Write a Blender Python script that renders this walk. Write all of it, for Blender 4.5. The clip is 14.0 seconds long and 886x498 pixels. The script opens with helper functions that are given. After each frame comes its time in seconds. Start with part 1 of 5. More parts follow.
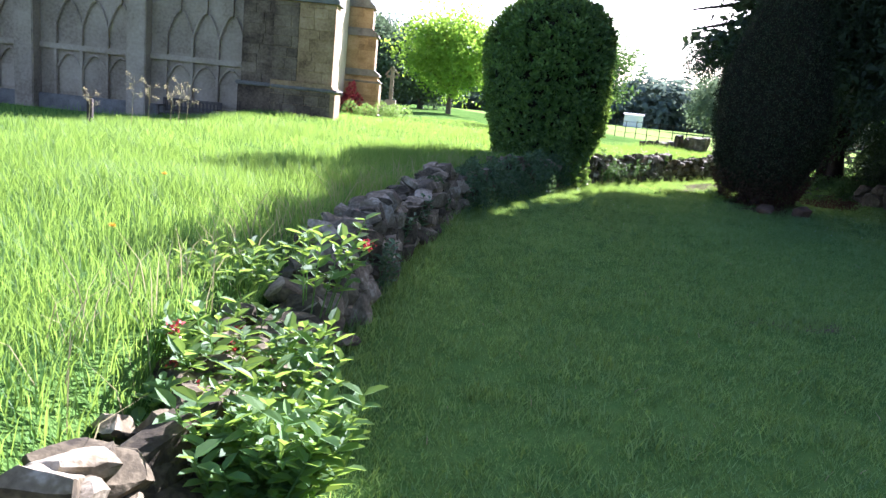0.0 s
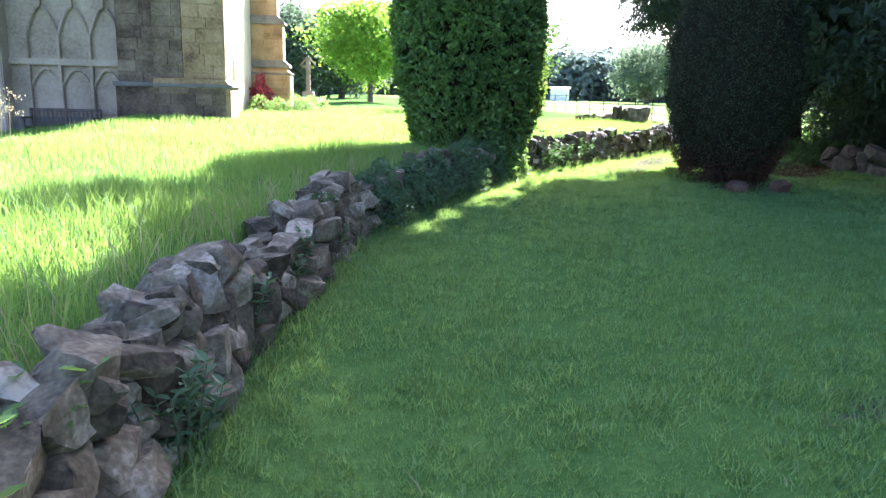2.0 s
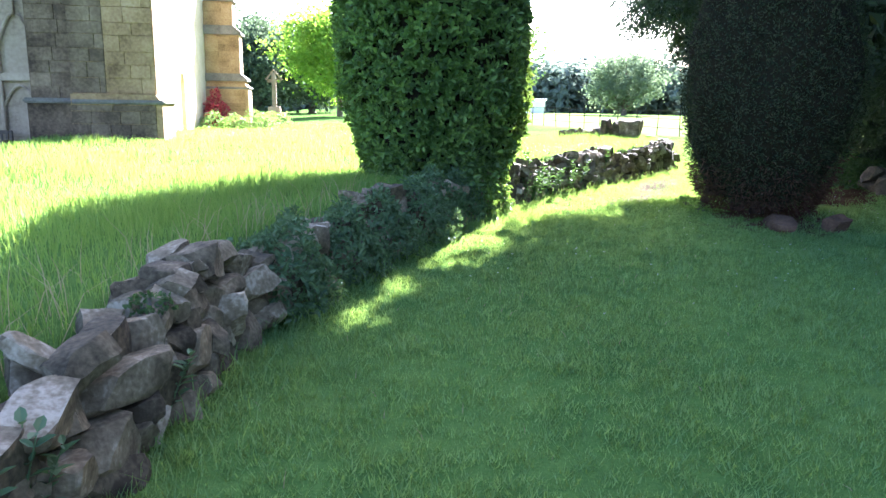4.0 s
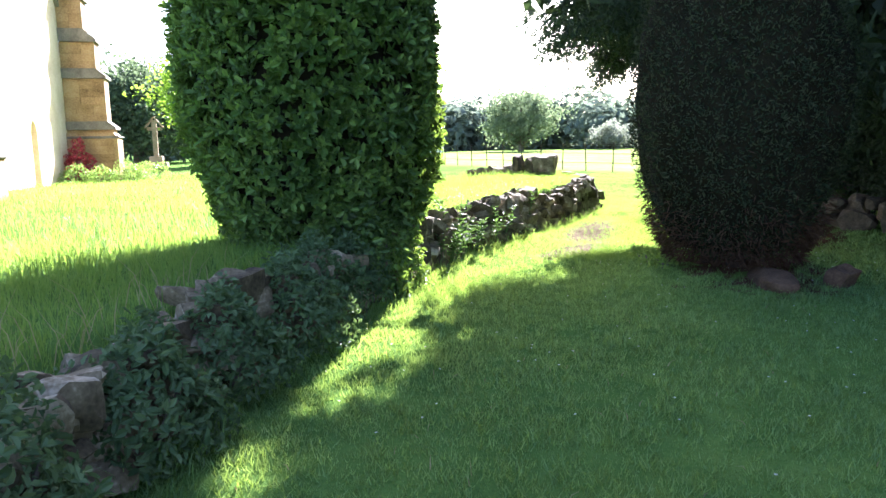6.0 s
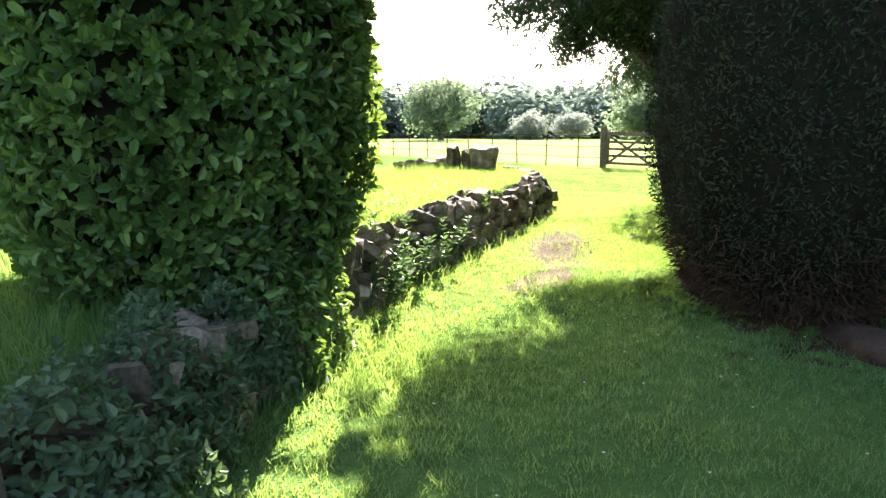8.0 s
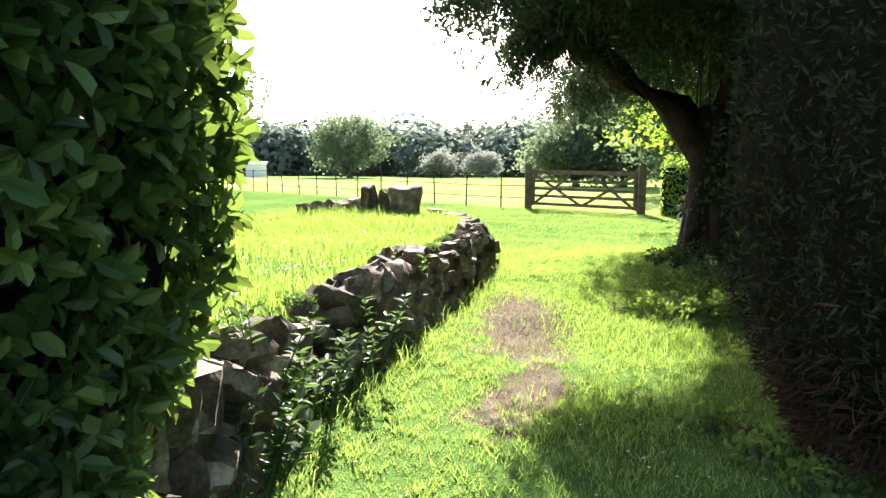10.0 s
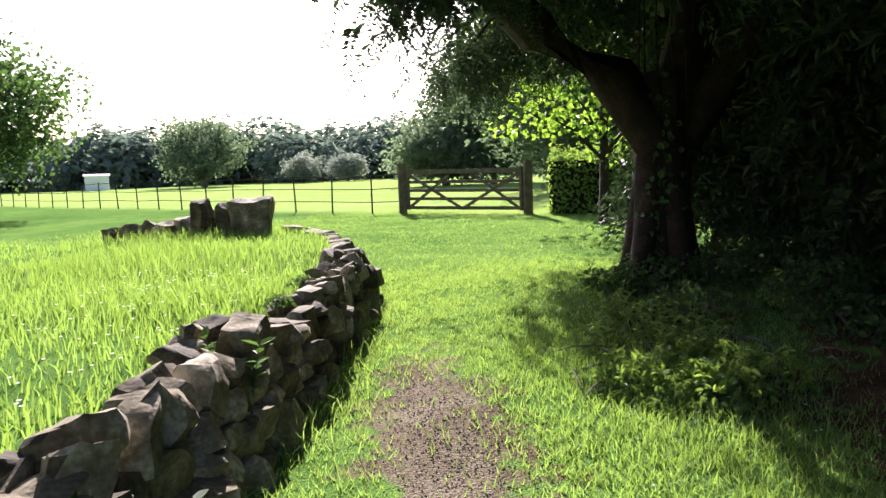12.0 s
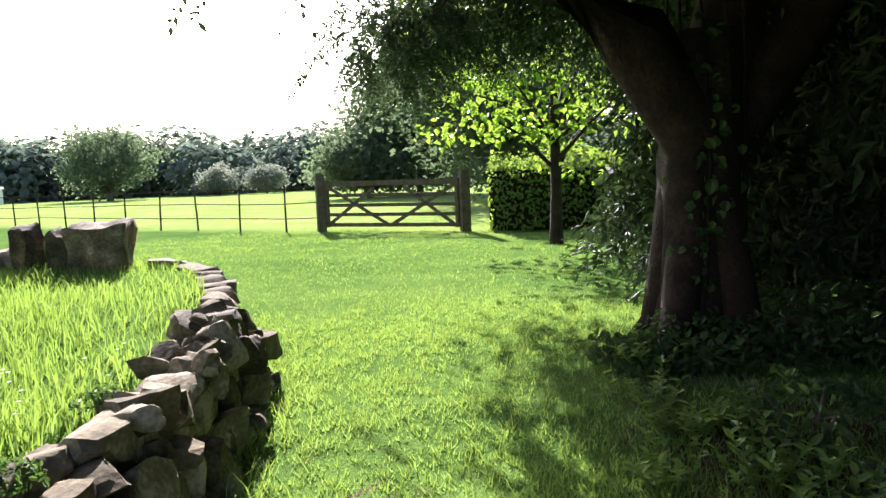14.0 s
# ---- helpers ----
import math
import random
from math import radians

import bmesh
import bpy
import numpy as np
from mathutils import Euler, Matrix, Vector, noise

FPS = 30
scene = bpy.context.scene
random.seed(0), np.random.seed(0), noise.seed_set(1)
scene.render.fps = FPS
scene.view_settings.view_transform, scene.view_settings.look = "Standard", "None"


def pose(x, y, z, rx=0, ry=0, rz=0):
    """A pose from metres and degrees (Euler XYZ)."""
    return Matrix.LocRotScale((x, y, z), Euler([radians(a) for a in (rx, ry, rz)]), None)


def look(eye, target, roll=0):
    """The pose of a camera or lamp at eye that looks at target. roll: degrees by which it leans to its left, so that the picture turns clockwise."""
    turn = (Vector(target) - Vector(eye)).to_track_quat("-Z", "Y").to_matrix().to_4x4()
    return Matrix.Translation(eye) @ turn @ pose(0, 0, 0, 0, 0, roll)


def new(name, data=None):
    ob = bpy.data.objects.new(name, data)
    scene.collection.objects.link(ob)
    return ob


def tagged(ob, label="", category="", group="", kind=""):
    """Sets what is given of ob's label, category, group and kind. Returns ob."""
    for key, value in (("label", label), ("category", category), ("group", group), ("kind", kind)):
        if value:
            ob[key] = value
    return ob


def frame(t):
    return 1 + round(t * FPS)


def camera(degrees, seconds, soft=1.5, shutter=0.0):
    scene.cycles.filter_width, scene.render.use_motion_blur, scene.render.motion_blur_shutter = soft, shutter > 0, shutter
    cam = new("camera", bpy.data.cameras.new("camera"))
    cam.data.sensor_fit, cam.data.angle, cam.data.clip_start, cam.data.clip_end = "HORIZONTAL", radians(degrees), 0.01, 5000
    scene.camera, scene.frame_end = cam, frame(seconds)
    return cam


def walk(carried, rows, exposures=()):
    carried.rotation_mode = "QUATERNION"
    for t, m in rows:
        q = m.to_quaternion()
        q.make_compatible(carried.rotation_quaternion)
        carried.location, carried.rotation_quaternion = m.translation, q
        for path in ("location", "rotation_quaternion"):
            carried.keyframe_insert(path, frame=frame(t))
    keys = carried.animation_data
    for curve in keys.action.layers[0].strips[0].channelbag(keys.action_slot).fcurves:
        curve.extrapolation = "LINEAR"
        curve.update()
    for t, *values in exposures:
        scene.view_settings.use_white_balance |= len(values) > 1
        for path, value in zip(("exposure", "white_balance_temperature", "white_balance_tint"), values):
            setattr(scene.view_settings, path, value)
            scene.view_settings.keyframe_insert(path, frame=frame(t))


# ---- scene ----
cam = camera(63.6, 14.0)
METRES, EYE, TILT, LEAN, TURN = 17.0, 1.35, -11.75, -5.75, 0.0
ROWS = [
    (0.0, 0.0, 0.0, 0.0, -0.0, 0.0, -0.0),
    (0.5, 0.0082, 0.0348, 0.0053, -10.29, -1.32, 3.64),
    (1.0, 0.013, 0.0664, 0.0101, -17.44, -4.17, 3.7),
    (1.5, 0.0154, 0.1014, 0.0165, -15.41, -4.05, 6.58),
    (2.0, 0.0199, 0.1332, 0.0247, -4.87, -1.37, 5.29),
    (4.5, 0.0569, 0.3096, 0.0579, -8.31, 0.04, 7.21),
    (5.0, 0.0649, 0.3382, 0.0624, -11.69, 2.81, 9.34),
    (5.5, 0.0697, 0.3727, 0.0687, -9.58, 3.6, 6.82),
    (6.0, 0.0734, 0.4077, 0.0749, -14.23, 1.61, 9.8),
    (6.5, 0.0784, 0.4437, 0.0827, -9.54, 0.73, 7.27),
    (7.0, 0.0844, 0.4759, 0.09, -15.77, -0.76, 9.84),
    (7.5, 0.0963, 0.5091, 0.0956, -16.63, -0.78, 11.12),
    (8.0, 0.1046, 0.542, 0.1006, -20.97, -0.5, 9.69),
    (8.5, 0.1188, 0.5766, 0.1045, -22.87, 0.85, 12.76),
    (9.0, 0.1277, 0.6084, 0.1102, -23.0, 1.57, 10.33),
    (11.5, 0.213, 0.7712, 0.1363, -37.22, -0.65, 14.09),
    (12.0, 0.234, 0.8037, 0.1405, -38.98, -0.93, 14.02),
    (12.5, 0.2503, 0.8325, 0.1457, -40.93, -1.23, 14.48),
    (13.0, 0.2748, 0.8596, 0.1494, -42.55, -1.86, 17.8),
    (13.5, 0.2954, 0.8856, 0.1523, -44.62, -2.19, 13.76),
    (14.0, 0.3224, 0.9093, 0.1536, -45.2, -1.59, 14.75),
]
walk(cam, [(t, pose(0, 0, EYE, TILT, LEAN, TURN) @ pose(METRES * x, METRES * y, METRES * z, 90 + pitch, roll, yaw)) for t, x, y, z, yaw, pitch, roll in ROWS],
     [(0.0, 2.5, 5400, 30), (0.6, 3.2, 5250, 30), (2.0, 3.35, 5300, 29), (4.5, 3.6, 5450, 25), (5.4, 3.35, 5600, 25), (7.5, 3.15, 6200, 25), (9.2, 3.05, 6300, 25), (11.4, 1.95, 6050, 25), (14.0, 2.05, 6000, 24)])

# ---- light ----
SUN_BEARING, SUN_HEIGHT = radians(31), radians(30)
TO_SUN = Vector((math.sin(SUN_BEARING) * math.cos(SUN_HEIGHT), math.cos(SUN_BEARING) * math.cos(SUN_HEIGHT), math.sin(SUN_HEIGHT)))
world = bpy.data.worlds.new("sky")
scene.world = world
world.use_nodes = True
sky = world.node_tree.nodes.new("ShaderNodeTexSky")
sky.sky_type, sky.sun_disc, sky.sun_elevation, sky.sun_rotation = "NISHITA", False, SUN_HEIGHT, SUN_BEARING
sky.air_density, sky.dust_density = 1.0, 2.0
world.node_tree.links.new(sky.outputs[0], world.node_tree.nodes["Background"].inputs[0])
world.node_tree.nodes["Background"].inputs[1].default_value = 0.062
lamp = bpy.data.lights.new("sun", "SUN")
lamp.energy, lamp.angle, lamp.color = 5.0, radians(0.5), (1.0, 0.95, 0.86)
sun = new("sun", lamp)
sun.matrix_world = look(TO_SUN * 100, (0, 0, 0))

rng = np.random.default_rng(11)


# ---- materials ----
def ramp_mat(name, colours, scale=6.0, fine=60.0, rough=0.85, bump=0.4, bump_size=0.02, metal=0.0, spec=0.3, vary=0.0, islands=0.0):
    """Matt solid with two scales of noise; colours run dark to light. vary: by object; islands: by loose piece."""
    m = bpy.data.materials.new(name)
    m.use_nodes = True
    t = m.node_tree
    n, link = t.nodes, t.links.new
    shader = n["Principled BSDF"]
    shader.inputs["Roughness"].default_value, shader.inputs["Metallic"].default_value = rough, metal
    shader.inputs["Specular IOR Level"].default_value = spec
    geo = n.new("ShaderNodeNewGeometry")
    big, small = n.new("ShaderNodeTexNoise"), n.new("ShaderNodeTexNoise")
    for node, s, d in ((big, scale, 5), (small, fine, 4)):
        node.inputs["Scale"].default_value, node.inputs["Detail"].default_value = s, d
        link(geo.outputs["Position"], node.inputs["Vector"])
    mix = n.new("ShaderNodeMix")
    mix.inputs[0].default_value = 0.38
    link(big.outputs[0], mix.inputs[2]), link(small.outputs[0], mix.inputs[3])
    value = mix.outputs[0]
    for amount, source in ((vary, "object"), (islands, "island")):
        if amount:
            rand = n.new("ShaderNodeObjectInfo").outputs["Random"] if source == "object" else geo.outputs["Random Per Island"]
            add = n.new("ShaderNodeMath")
            add.operation, add.inputs[1].default_value = "MULTIPLY_ADD", amount
            shift = n.new("ShaderNodeMath")
            shift.operation, shift.inputs[1].default_value = "SUBTRACT", amount / 2
            link(rand, add.inputs[0]), link(value, add.inputs[2]), link(add.outputs[0], shift.inputs[0])
            value = shift.outputs[0]
    ramp = n.new("ShaderNodeValToRGB")
    steps = ramp.color_ramp.elements
    while len(steps) < len(colours):
        steps.new(0.5)
    for i, c in enumerate(colours):
        steps[i].position, steps[i].color = 0.3 + 0.42 * i / (len(colours) - 1), (*c, 1)
    link(value, ramp.inputs[0]), link(ramp.outputs[0], shader.inputs["Base Color"])
    b = n.new("ShaderNodeBump")
    b.inputs["Strength"].default_value, b.inputs["Distance"].default_value = bump, bump_size
    link(mix.outputs[0], b.inputs["Height"]), link(b.outputs[0], shader.inputs["Normal"])
    return m


def leaf_mat(name, colours, through_colour, share=0.4, rough=0.45, spec=0.4, patch=1.2):
    """Leaves and blades: gloss on top, sunlight glowing through, each piece its own tint, wider patches of tone."""
    m = bpy.data.materials.new(name)
    m.use_nodes = True
    t = m.node_tree
    n, link = t.nodes, t.links.new
    shader = n["Principled BSDF"]
    shader.inputs["Roughness"].default_value, shader.inputs["Specular IOR Level"].default_value = rough, spec
    geo = n.new("ShaderNodeNewGeometry")
    noise_node = n.new("ShaderNodeTexNoise")
    noise_node.inputs["Scale"].default_value, noise_node.inputs["Detail"].default_value = patch, 3
    link(geo.outputs["Position"], noise_node.inputs["Vector"])
    mix = n.new("ShaderNodeMix")
    mix.inputs[0].default_value = 0.5
    link(geo.outputs["Random Per Island"], mix.inputs[2]), link(noise_node.outputs[0], mix.inputs[3])
    ramp = n.new("ShaderNodeValToRGB")
    steps = ramp.color_ramp.elements
    while len(steps) < len(colours):
        steps.new(0.5)
    for i, c in enumerate(colours):
        steps[i].position, steps[i].color = 0.24 + 0.52 * i / (len(colours) - 1), (*c, 1)
    link(mix.outputs[0], ramp.inputs[0]), link(ramp.outputs[0], shader.inputs["Base Color"])
    glow = n.new("ShaderNodeBsdfTranslucent")
    tint = n.new("ShaderNodeMix")
    tint.data_type, tint.blend_type = "RGBA", "MIX"
    tint.inputs[0].default_value = 0.6
    tint.inputs[7].default_value = (*through_colour, 1)
    link(ramp.outputs[0], tint.inputs[6]), link(tint.outputs[2], glow.inputs[0])
    both = n.new("ShaderNodeMixShader")
    both.inputs[0].default_value = share
    link(shader.outputs[0], both.inputs[1]), link(glow.outputs[0], both.inputs[2])
    link(both.outputs[0], n["Material Output"].inputs[0])
    return m


ROCK_TONES = [(0.036, 0.028, 0.015), (0.095, 0.076, 0.042), (0.18, 0.146, 0.086), (0.38, 0.33, 0.23)]
ROCK = ramp_mat("limestone_rubble", ROCK_TONES, 7, 45, 0.95, 0.6, 0.02, vary=0.3)
ROCK_JOINED = ramp_mat("limestone_rubble_small", ROCK_TONES, 7, 45, 0.95, 0.6, 0.02, islands=0.3)
# darker rubble, with the shade under the yews put into its colour
SHADE_DARK_ROCK = ramp_mat("shade_darkened_rubble", [(0.024, 0.02, 0.012), (0.06, 0.049, 0.03), (0.105, 0.085, 0.055), (0.17, 0.145, 0.10)], 6, 38, 0.95, 0.6, 0.03, vary=0.25)
PEBBLE = ramp_mat("path_pebbles", [(0.12, 0.094, 0.066), (0.19, 0.15, 0.108), (0.28, 0.23, 0.17)], 6, 60, 0.95, 0.4, 0.005, islands=0.4)
EARTH = ramp_mat("dark_earth", [(0.035, 0.026, 0.018), (0.07, 0.052, 0.035), (0.11, 0.085, 0.06)], 7, 60, 0.95, 0.8, 0.03)
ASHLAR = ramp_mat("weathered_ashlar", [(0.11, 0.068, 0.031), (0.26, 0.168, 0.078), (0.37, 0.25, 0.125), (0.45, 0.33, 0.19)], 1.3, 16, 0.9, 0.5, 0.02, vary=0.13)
PALE_ASHLAR = ramp_mat("pale_limewashed_stone", [(0.20, 0.152, 0.10), (0.36, 0.285, 0.195), (0.48, 0.39, 0.275)], 0.9, 12, 0.9, 0.4, 0.02, vary=0.15)
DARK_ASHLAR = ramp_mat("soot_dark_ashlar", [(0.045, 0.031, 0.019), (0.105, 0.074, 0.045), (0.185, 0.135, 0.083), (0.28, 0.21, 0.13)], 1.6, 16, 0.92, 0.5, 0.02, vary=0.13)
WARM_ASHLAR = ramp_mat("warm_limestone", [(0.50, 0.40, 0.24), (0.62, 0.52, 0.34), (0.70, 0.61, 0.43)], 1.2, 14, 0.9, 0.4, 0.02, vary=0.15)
LEAD = ramp_mat("mossy_coping_stone", [(0.09, 0.08, 0.065), (0.17, 0.155, 0.13), (0.26, 0.24, 0.2)], 3, 25, 0.85, 0.5, 0.02)
OAK = ramp_mat("weathered_oak", [(0.045, 0.035, 0.026), (0.10, 0.08, 0.06), (0.17, 0.14, 0.11)], 8, 90, 0.8, 0.5, 0.006)
IRON = ramp_mat("rusty_iron", [(0.018, 0.015, 0.012), (0.04, 0.03, 0.022), (0.07, 0.048, 0.032)], 14, 80, 0.8, 0.3, 0.003)
BARK = ramp_mat("yew_bark", [(0.009, 0.006, 0.004), (0.025, 0.016, 0.011), (0.06, 0.038, 0.027)], 6, 40, 0.9, 1.0, 0.03)
BARK_GREY = ramp_mat("grey_bark", [(0.05, 0.043, 0.035), (0.11, 0.095, 0.075), (0.18, 0.16, 0.13)], 6, 40, 0.9, 0.8, 0.02)
WHITE = ramp_mat("white_painted_boards", [(0.70, 0.70, 0.68), (0.78, 0.78, 0.76), (0.82, 0.82, 0.8)], 2, 20, 0.7, 0.1, 0.005)
ROOF = ramp_mat("grey_roof_sheet", [(0.14, 0.14, 0.14), (0.2, 0.2, 0.2), (0.26, 0.26, 0.25)], 2, 20, 0.7, 0.2, 0.01)
DOORWOOD = ramp_mat("old_plank_door", [(0.05, 0.03, 0.018), (0.11, 0.07, 0.04), (0.17, 0.11, 0.07)], 5, 50, 0.8, 0.4, 0.006)
PETAL_RED = leaf_mat("red_petals", [(0.40, 0.02, 0.03), (0.55, 0.05, 0.06)], (0.7, 0.08, 0.08), 0.3)
PETAL_WHITE = leaf_mat("white_petals", [(0.75, 0.75, 0.70), (0.82, 0.82, 0.8)], (0.8, 0.8, 0.75), 0.3)
PETAL_YELLOW = leaf_mat("yellow_petals", [(0.75, 0.40, 0.02), (0.8, 0.5, 0.05)], (0.8, 0.5, 0.05), 0.3)
LAUREL = leaf_mat("broad_hedge_leaves", [(0.026, 0.06, 0.018), (0.068, 0.145, 0.036), (0.18, 0.28, 0.065)], (0.28, 0.42, 0.04), 0.3, 0.45, 0.35, 2.6)
YEW = leaf_mat("yew_needles", [(0.014, 0.026, 0.014), (0.028, 0.048, 0.022), (0.05, 0.08, 0.032)], (0.07, 0.12, 0.03), 0.2, 0.6, 0.3, 1.0)
YEW_CLIPPED = leaf_mat("clipped_yew_needles", [(0.008, 0.014, 0.007), (0.024, 0.038, 0.016), (0.062, 0.07, 0.034)], (0.04, 0.05, 0.02), 0.06, 0.8, 0.12, 7.0)
HERB = leaf_mat("herb_leaves", [(0.062, 0.135, 0.042), (0.115, 0.22, 0.065), (0.18, 0.30, 0.092)], (0.40, 0.56, 0.05), 0.46, 0.55, 0.22, 2.0)
CATMINT = leaf_mat("grey_green_trailing_leaves", [(0.035, 0.075, 0.034), (0.075, 0.138, 0.058), (0.14, 0.21, 0.10)], (0.18, 0.28, 0.06), 0.3, 0.6, 0.3, 2.2)
IVY = leaf_mat("ivy_leaves", [(0.02, 0.045, 0.015), (0.045, 0.085, 0.03), (0.09, 0.14, 0.05)], (0.14, 0.26, 0.04), 0.35, 0.55, 0.25, 1.6)
BLADE_LONG = leaf_mat("long_grass_blades", [(0.055, 0.138, 0.036), (0.09, 0.198, 0.052), (0.145, 0.26, 0.075)], (0.36, 0.51, 0.055), 0.48, 0.55, 0.2, 0.7)
BLADE_SHORT = leaf_mat("mown_grass_blades", [(0.026, 0.08, 0.042), (0.08, 0.195, 0.09), (0.19, 0.325, 0.14)], (0.43, 0.585, 0.052), 0.48, 0.6, 0.2, 9.0)
BLADE_DRY = leaf_mat("dry_grass_straw", [(0.25, 0.21, 0.11), (0.36, 0.31, 0.18)], (0.45, 0.4, 0.2), 0.35, 0.7, 0.2)
LIME = leaf_mat("bright_spring_leaves", [(0.09, 0.20, 0.02), (0.15, 0.29, 0.03), (0.23, 0.38, 0.05)], (0.40, 0.60, 0.05), 0.5, 0.5, 0.3, 0.5)
# distance haze is mixed into the greyed tones of FAR_GREEN and FAR_WOOD
FAR_GREEN = leaf_mat("hazed_far_leaves", [(0.095, 0.135, 0.10), (0.12, 0.16, 0.115), (0.15, 0.19, 0.13)], (0.21, 0.29, 0.12), 0.45, 0.9, 0.0, 0.12)
FAR_WOOD = leaf_mat("hazed_wood_leaves", [(0.14, 0.18, 0.15), (0.155, 0.20, 0.165), (0.18, 0.22, 0.175)], (0.22, 0.29, 0.19), 0.4, 1.0, 0.0, 0.12)
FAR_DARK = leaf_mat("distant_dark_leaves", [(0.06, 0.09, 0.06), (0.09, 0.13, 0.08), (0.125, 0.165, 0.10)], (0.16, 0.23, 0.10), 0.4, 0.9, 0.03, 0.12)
FAR_PALE = leaf_mat("pale_blossom_leaves", [(0.17, 0.20, 0.15), (0.26, 0.285, 0.23), (0.36, 0.38, 0.33)], (0.3, 0.34, 0.24), 0.4, 0.7, 0.2, 0.3)
RED_LEAF = leaf_mat("red_shrub_leaves", [(0.18, 0.02, 0.03), (0.35, 0.04, 0.06), (0.5, 0.10, 0.11)], (0.5, 0.06, 0.06), 0.4)
BOX_LEAF = leaf_mat("low_shrub_leaves", [(0.09, 0.18, 0.04), (0.17, 0.29, 0.07), (0.28, 0.38, 0.12)], (0.35, 0.5, 0.08), 0.4)


def ground_material():
    """Turf with worn patches, a stony bare stretch of path and dark leaf litter under the yews."""
    m = bpy.data.materials.new("turf_and_worn_path")
    m.use_nodes = True
    t = m.node_tree
    n, link = t.nodes, t.links.new
    shader = n["Principled BSDF"]
    shader.inputs["Roughness"].default_value, shader.inputs["Specular IOR Level"].default_value = 1.0, 0.0
    geo = n.new("ShaderNodeNewGeometry")

    def noise_at(scale, detail=5):
        node = n.new("ShaderNodeTexNoise")
        node.inputs["Scale"].default_value, node.inputs["Detail"].default_value = scale, detail
        link(geo.outputs["Position"], node.inputs["Vector"])
        return node.outputs[0]

    def calc(op, a, b):
        node = n.new("ShaderNodeMath")
        node.operation = op
        for i, v in enumerate((a, b)):
            if isinstance(v, (int, float)):
                node.inputs[i].default_value = v
            else:
                link(v, node.inputs[i])
        return node.outputs[0]

    def ramp(value, stops):
        node = n.new("ShaderNodeValToRGB")
        e = node.color_ramp.elements
        while len(e) < len(stops):
            e.new(0.5)
        for i, (p, c) in enumerate(stops):
            e[i].position, e[i].color = p, (*c, 1)
        link(value, node.inputs[0])
        return node.outputs[0]

    def blend(mask, a, b):
        node = n.new("ShaderNodeMix")
        node.data_type = "RGBA"
        link(mask, node.inputs[0]), link(a, node.inputs[6]), link(b, node.inputs[7])
        return node.outputs[2]

    wide, middle, fine = noise_at(0.35), noise_at(3.0), noise_at(70.0, 3)
    tone = calc("ADD", calc("MULTIPLY", wide, 0.4), calc("ADD", calc("MULTIPLY", middle, 0.3), calc("MULTIPLY", fine, 0.3)))
    turf = ramp(tone, [(0.32, (0.046, 0.10, 0.025)), (0.5, (0.09, 0.168, 0.038)), (0.68, (0.15, 0.235, 0.055))])
    soil = ramp(calc("ADD", calc("MULTIPLY", middle, 0.4), calc("MULTIPLY", fine, 0.6)), [(0.34, (0.07, 0.056, 0.038)), (0.5, (0.13, 0.106, 0.072)), (0.66, (0.235, 0.20, 0.15))])
    split = n.new("ShaderNodeSeparateXYZ")
    link(geo.outputs["Position"], split.inputs[0])
    # grazed, drier pasture past the fence
    pasture = ramp(tone, [(0.32, (0.15, 0.23, 0.05)), (0.5, (0.235, 0.33, 0.085)), (0.68, (0.32, 0.40, 0.13))])
    past = calc("ADD", split.outputs[0], calc("MULTIPLY", split.outputs[1], 0.16))
    turf = blend(ramp(calc("MULTIPLY", past, 0.02), [(0.395, (0, 0, 0)), (0.43, (1, 1, 1))]), turf, pasture)
    mask = None
    for cx, cy, ux, uy, half_l, half_w in ((6.2, 16.5, 0.54, 0.84, 1.5, 0.42), (5.05, 14.9, 0.8, 0.6, 0.75, 0.26), (8.2, 16.3, 0.55, 0.83, 1.3, 0.4), (2.75, 5.0, 1.0, 0.2, 0.4, 0.16), (5.95, 12.85, 0.2, 1.0, 0.95, 0.7), (8.0, 14.7, 0.8, 0.6, 1.7, 0.75)):
        dx, dy = calc("SUBTRACT", split.outputs[0], cx), calc("SUBTRACT", split.outputs[1], cy)
        along_p = calc("DIVIDE", calc("ADD", calc("MULTIPLY", dx, ux), calc("MULTIPLY", dy, uy)), half_l)
        across = calc("DIVIDE", calc("SUBTRACT", calc("MULTIPLY", dx, uy), calc("MULTIPLY", dy, ux)), half_w)
        r = calc("SQRT", calc("ADD", calc("MULTIPLY", along_p, along_p), calc("MULTIPLY", across, across)), 0)
        worn = calc("SUBTRACT", 1.25, calc("ADD", r, calc("ADD", calc("MULTIPLY", calc("SUBTRACT", noise_at(9.0), 0.5), 2.0), calc("MULTIPLY", calc("SUBTRACT", noise_at(2.6), 0.5), 2.2))))
        mask = worn if mask is None else calc("MAXIMUM", mask, worn)
    sharp = ramp(mask, [(0.12, (0, 0, 0)), (0.5, (1, 1, 1))])
    litter = ramp(calc("ADD", calc("MULTIPLY", middle, 0.4), calc("MULTIPLY", fine, 0.6)), [(0.34, (0.035, 0.021, 0.013)), (0.5, (0.075, 0.046, 0.027)), (0.66, (0.13, 0.085, 0.052))])
    under = calc("ADD", calc("POWER", calc("SUBTRACT", split.outputs[0], 5.95), 2), calc("POWER", calc("SUBTRACT", split.outputs[1], 12.85), 2))
    shade_side = calc("ADD", calc("POWER", calc("SUBTRACT", split.outputs[0], 8.3), 2), calc("POWER", calc("SUBTRACT", split.outputs[1], 14.8), 2))
    under = calc("MINIMUM", under, calc("MULTIPLY", shade_side, 0.45))
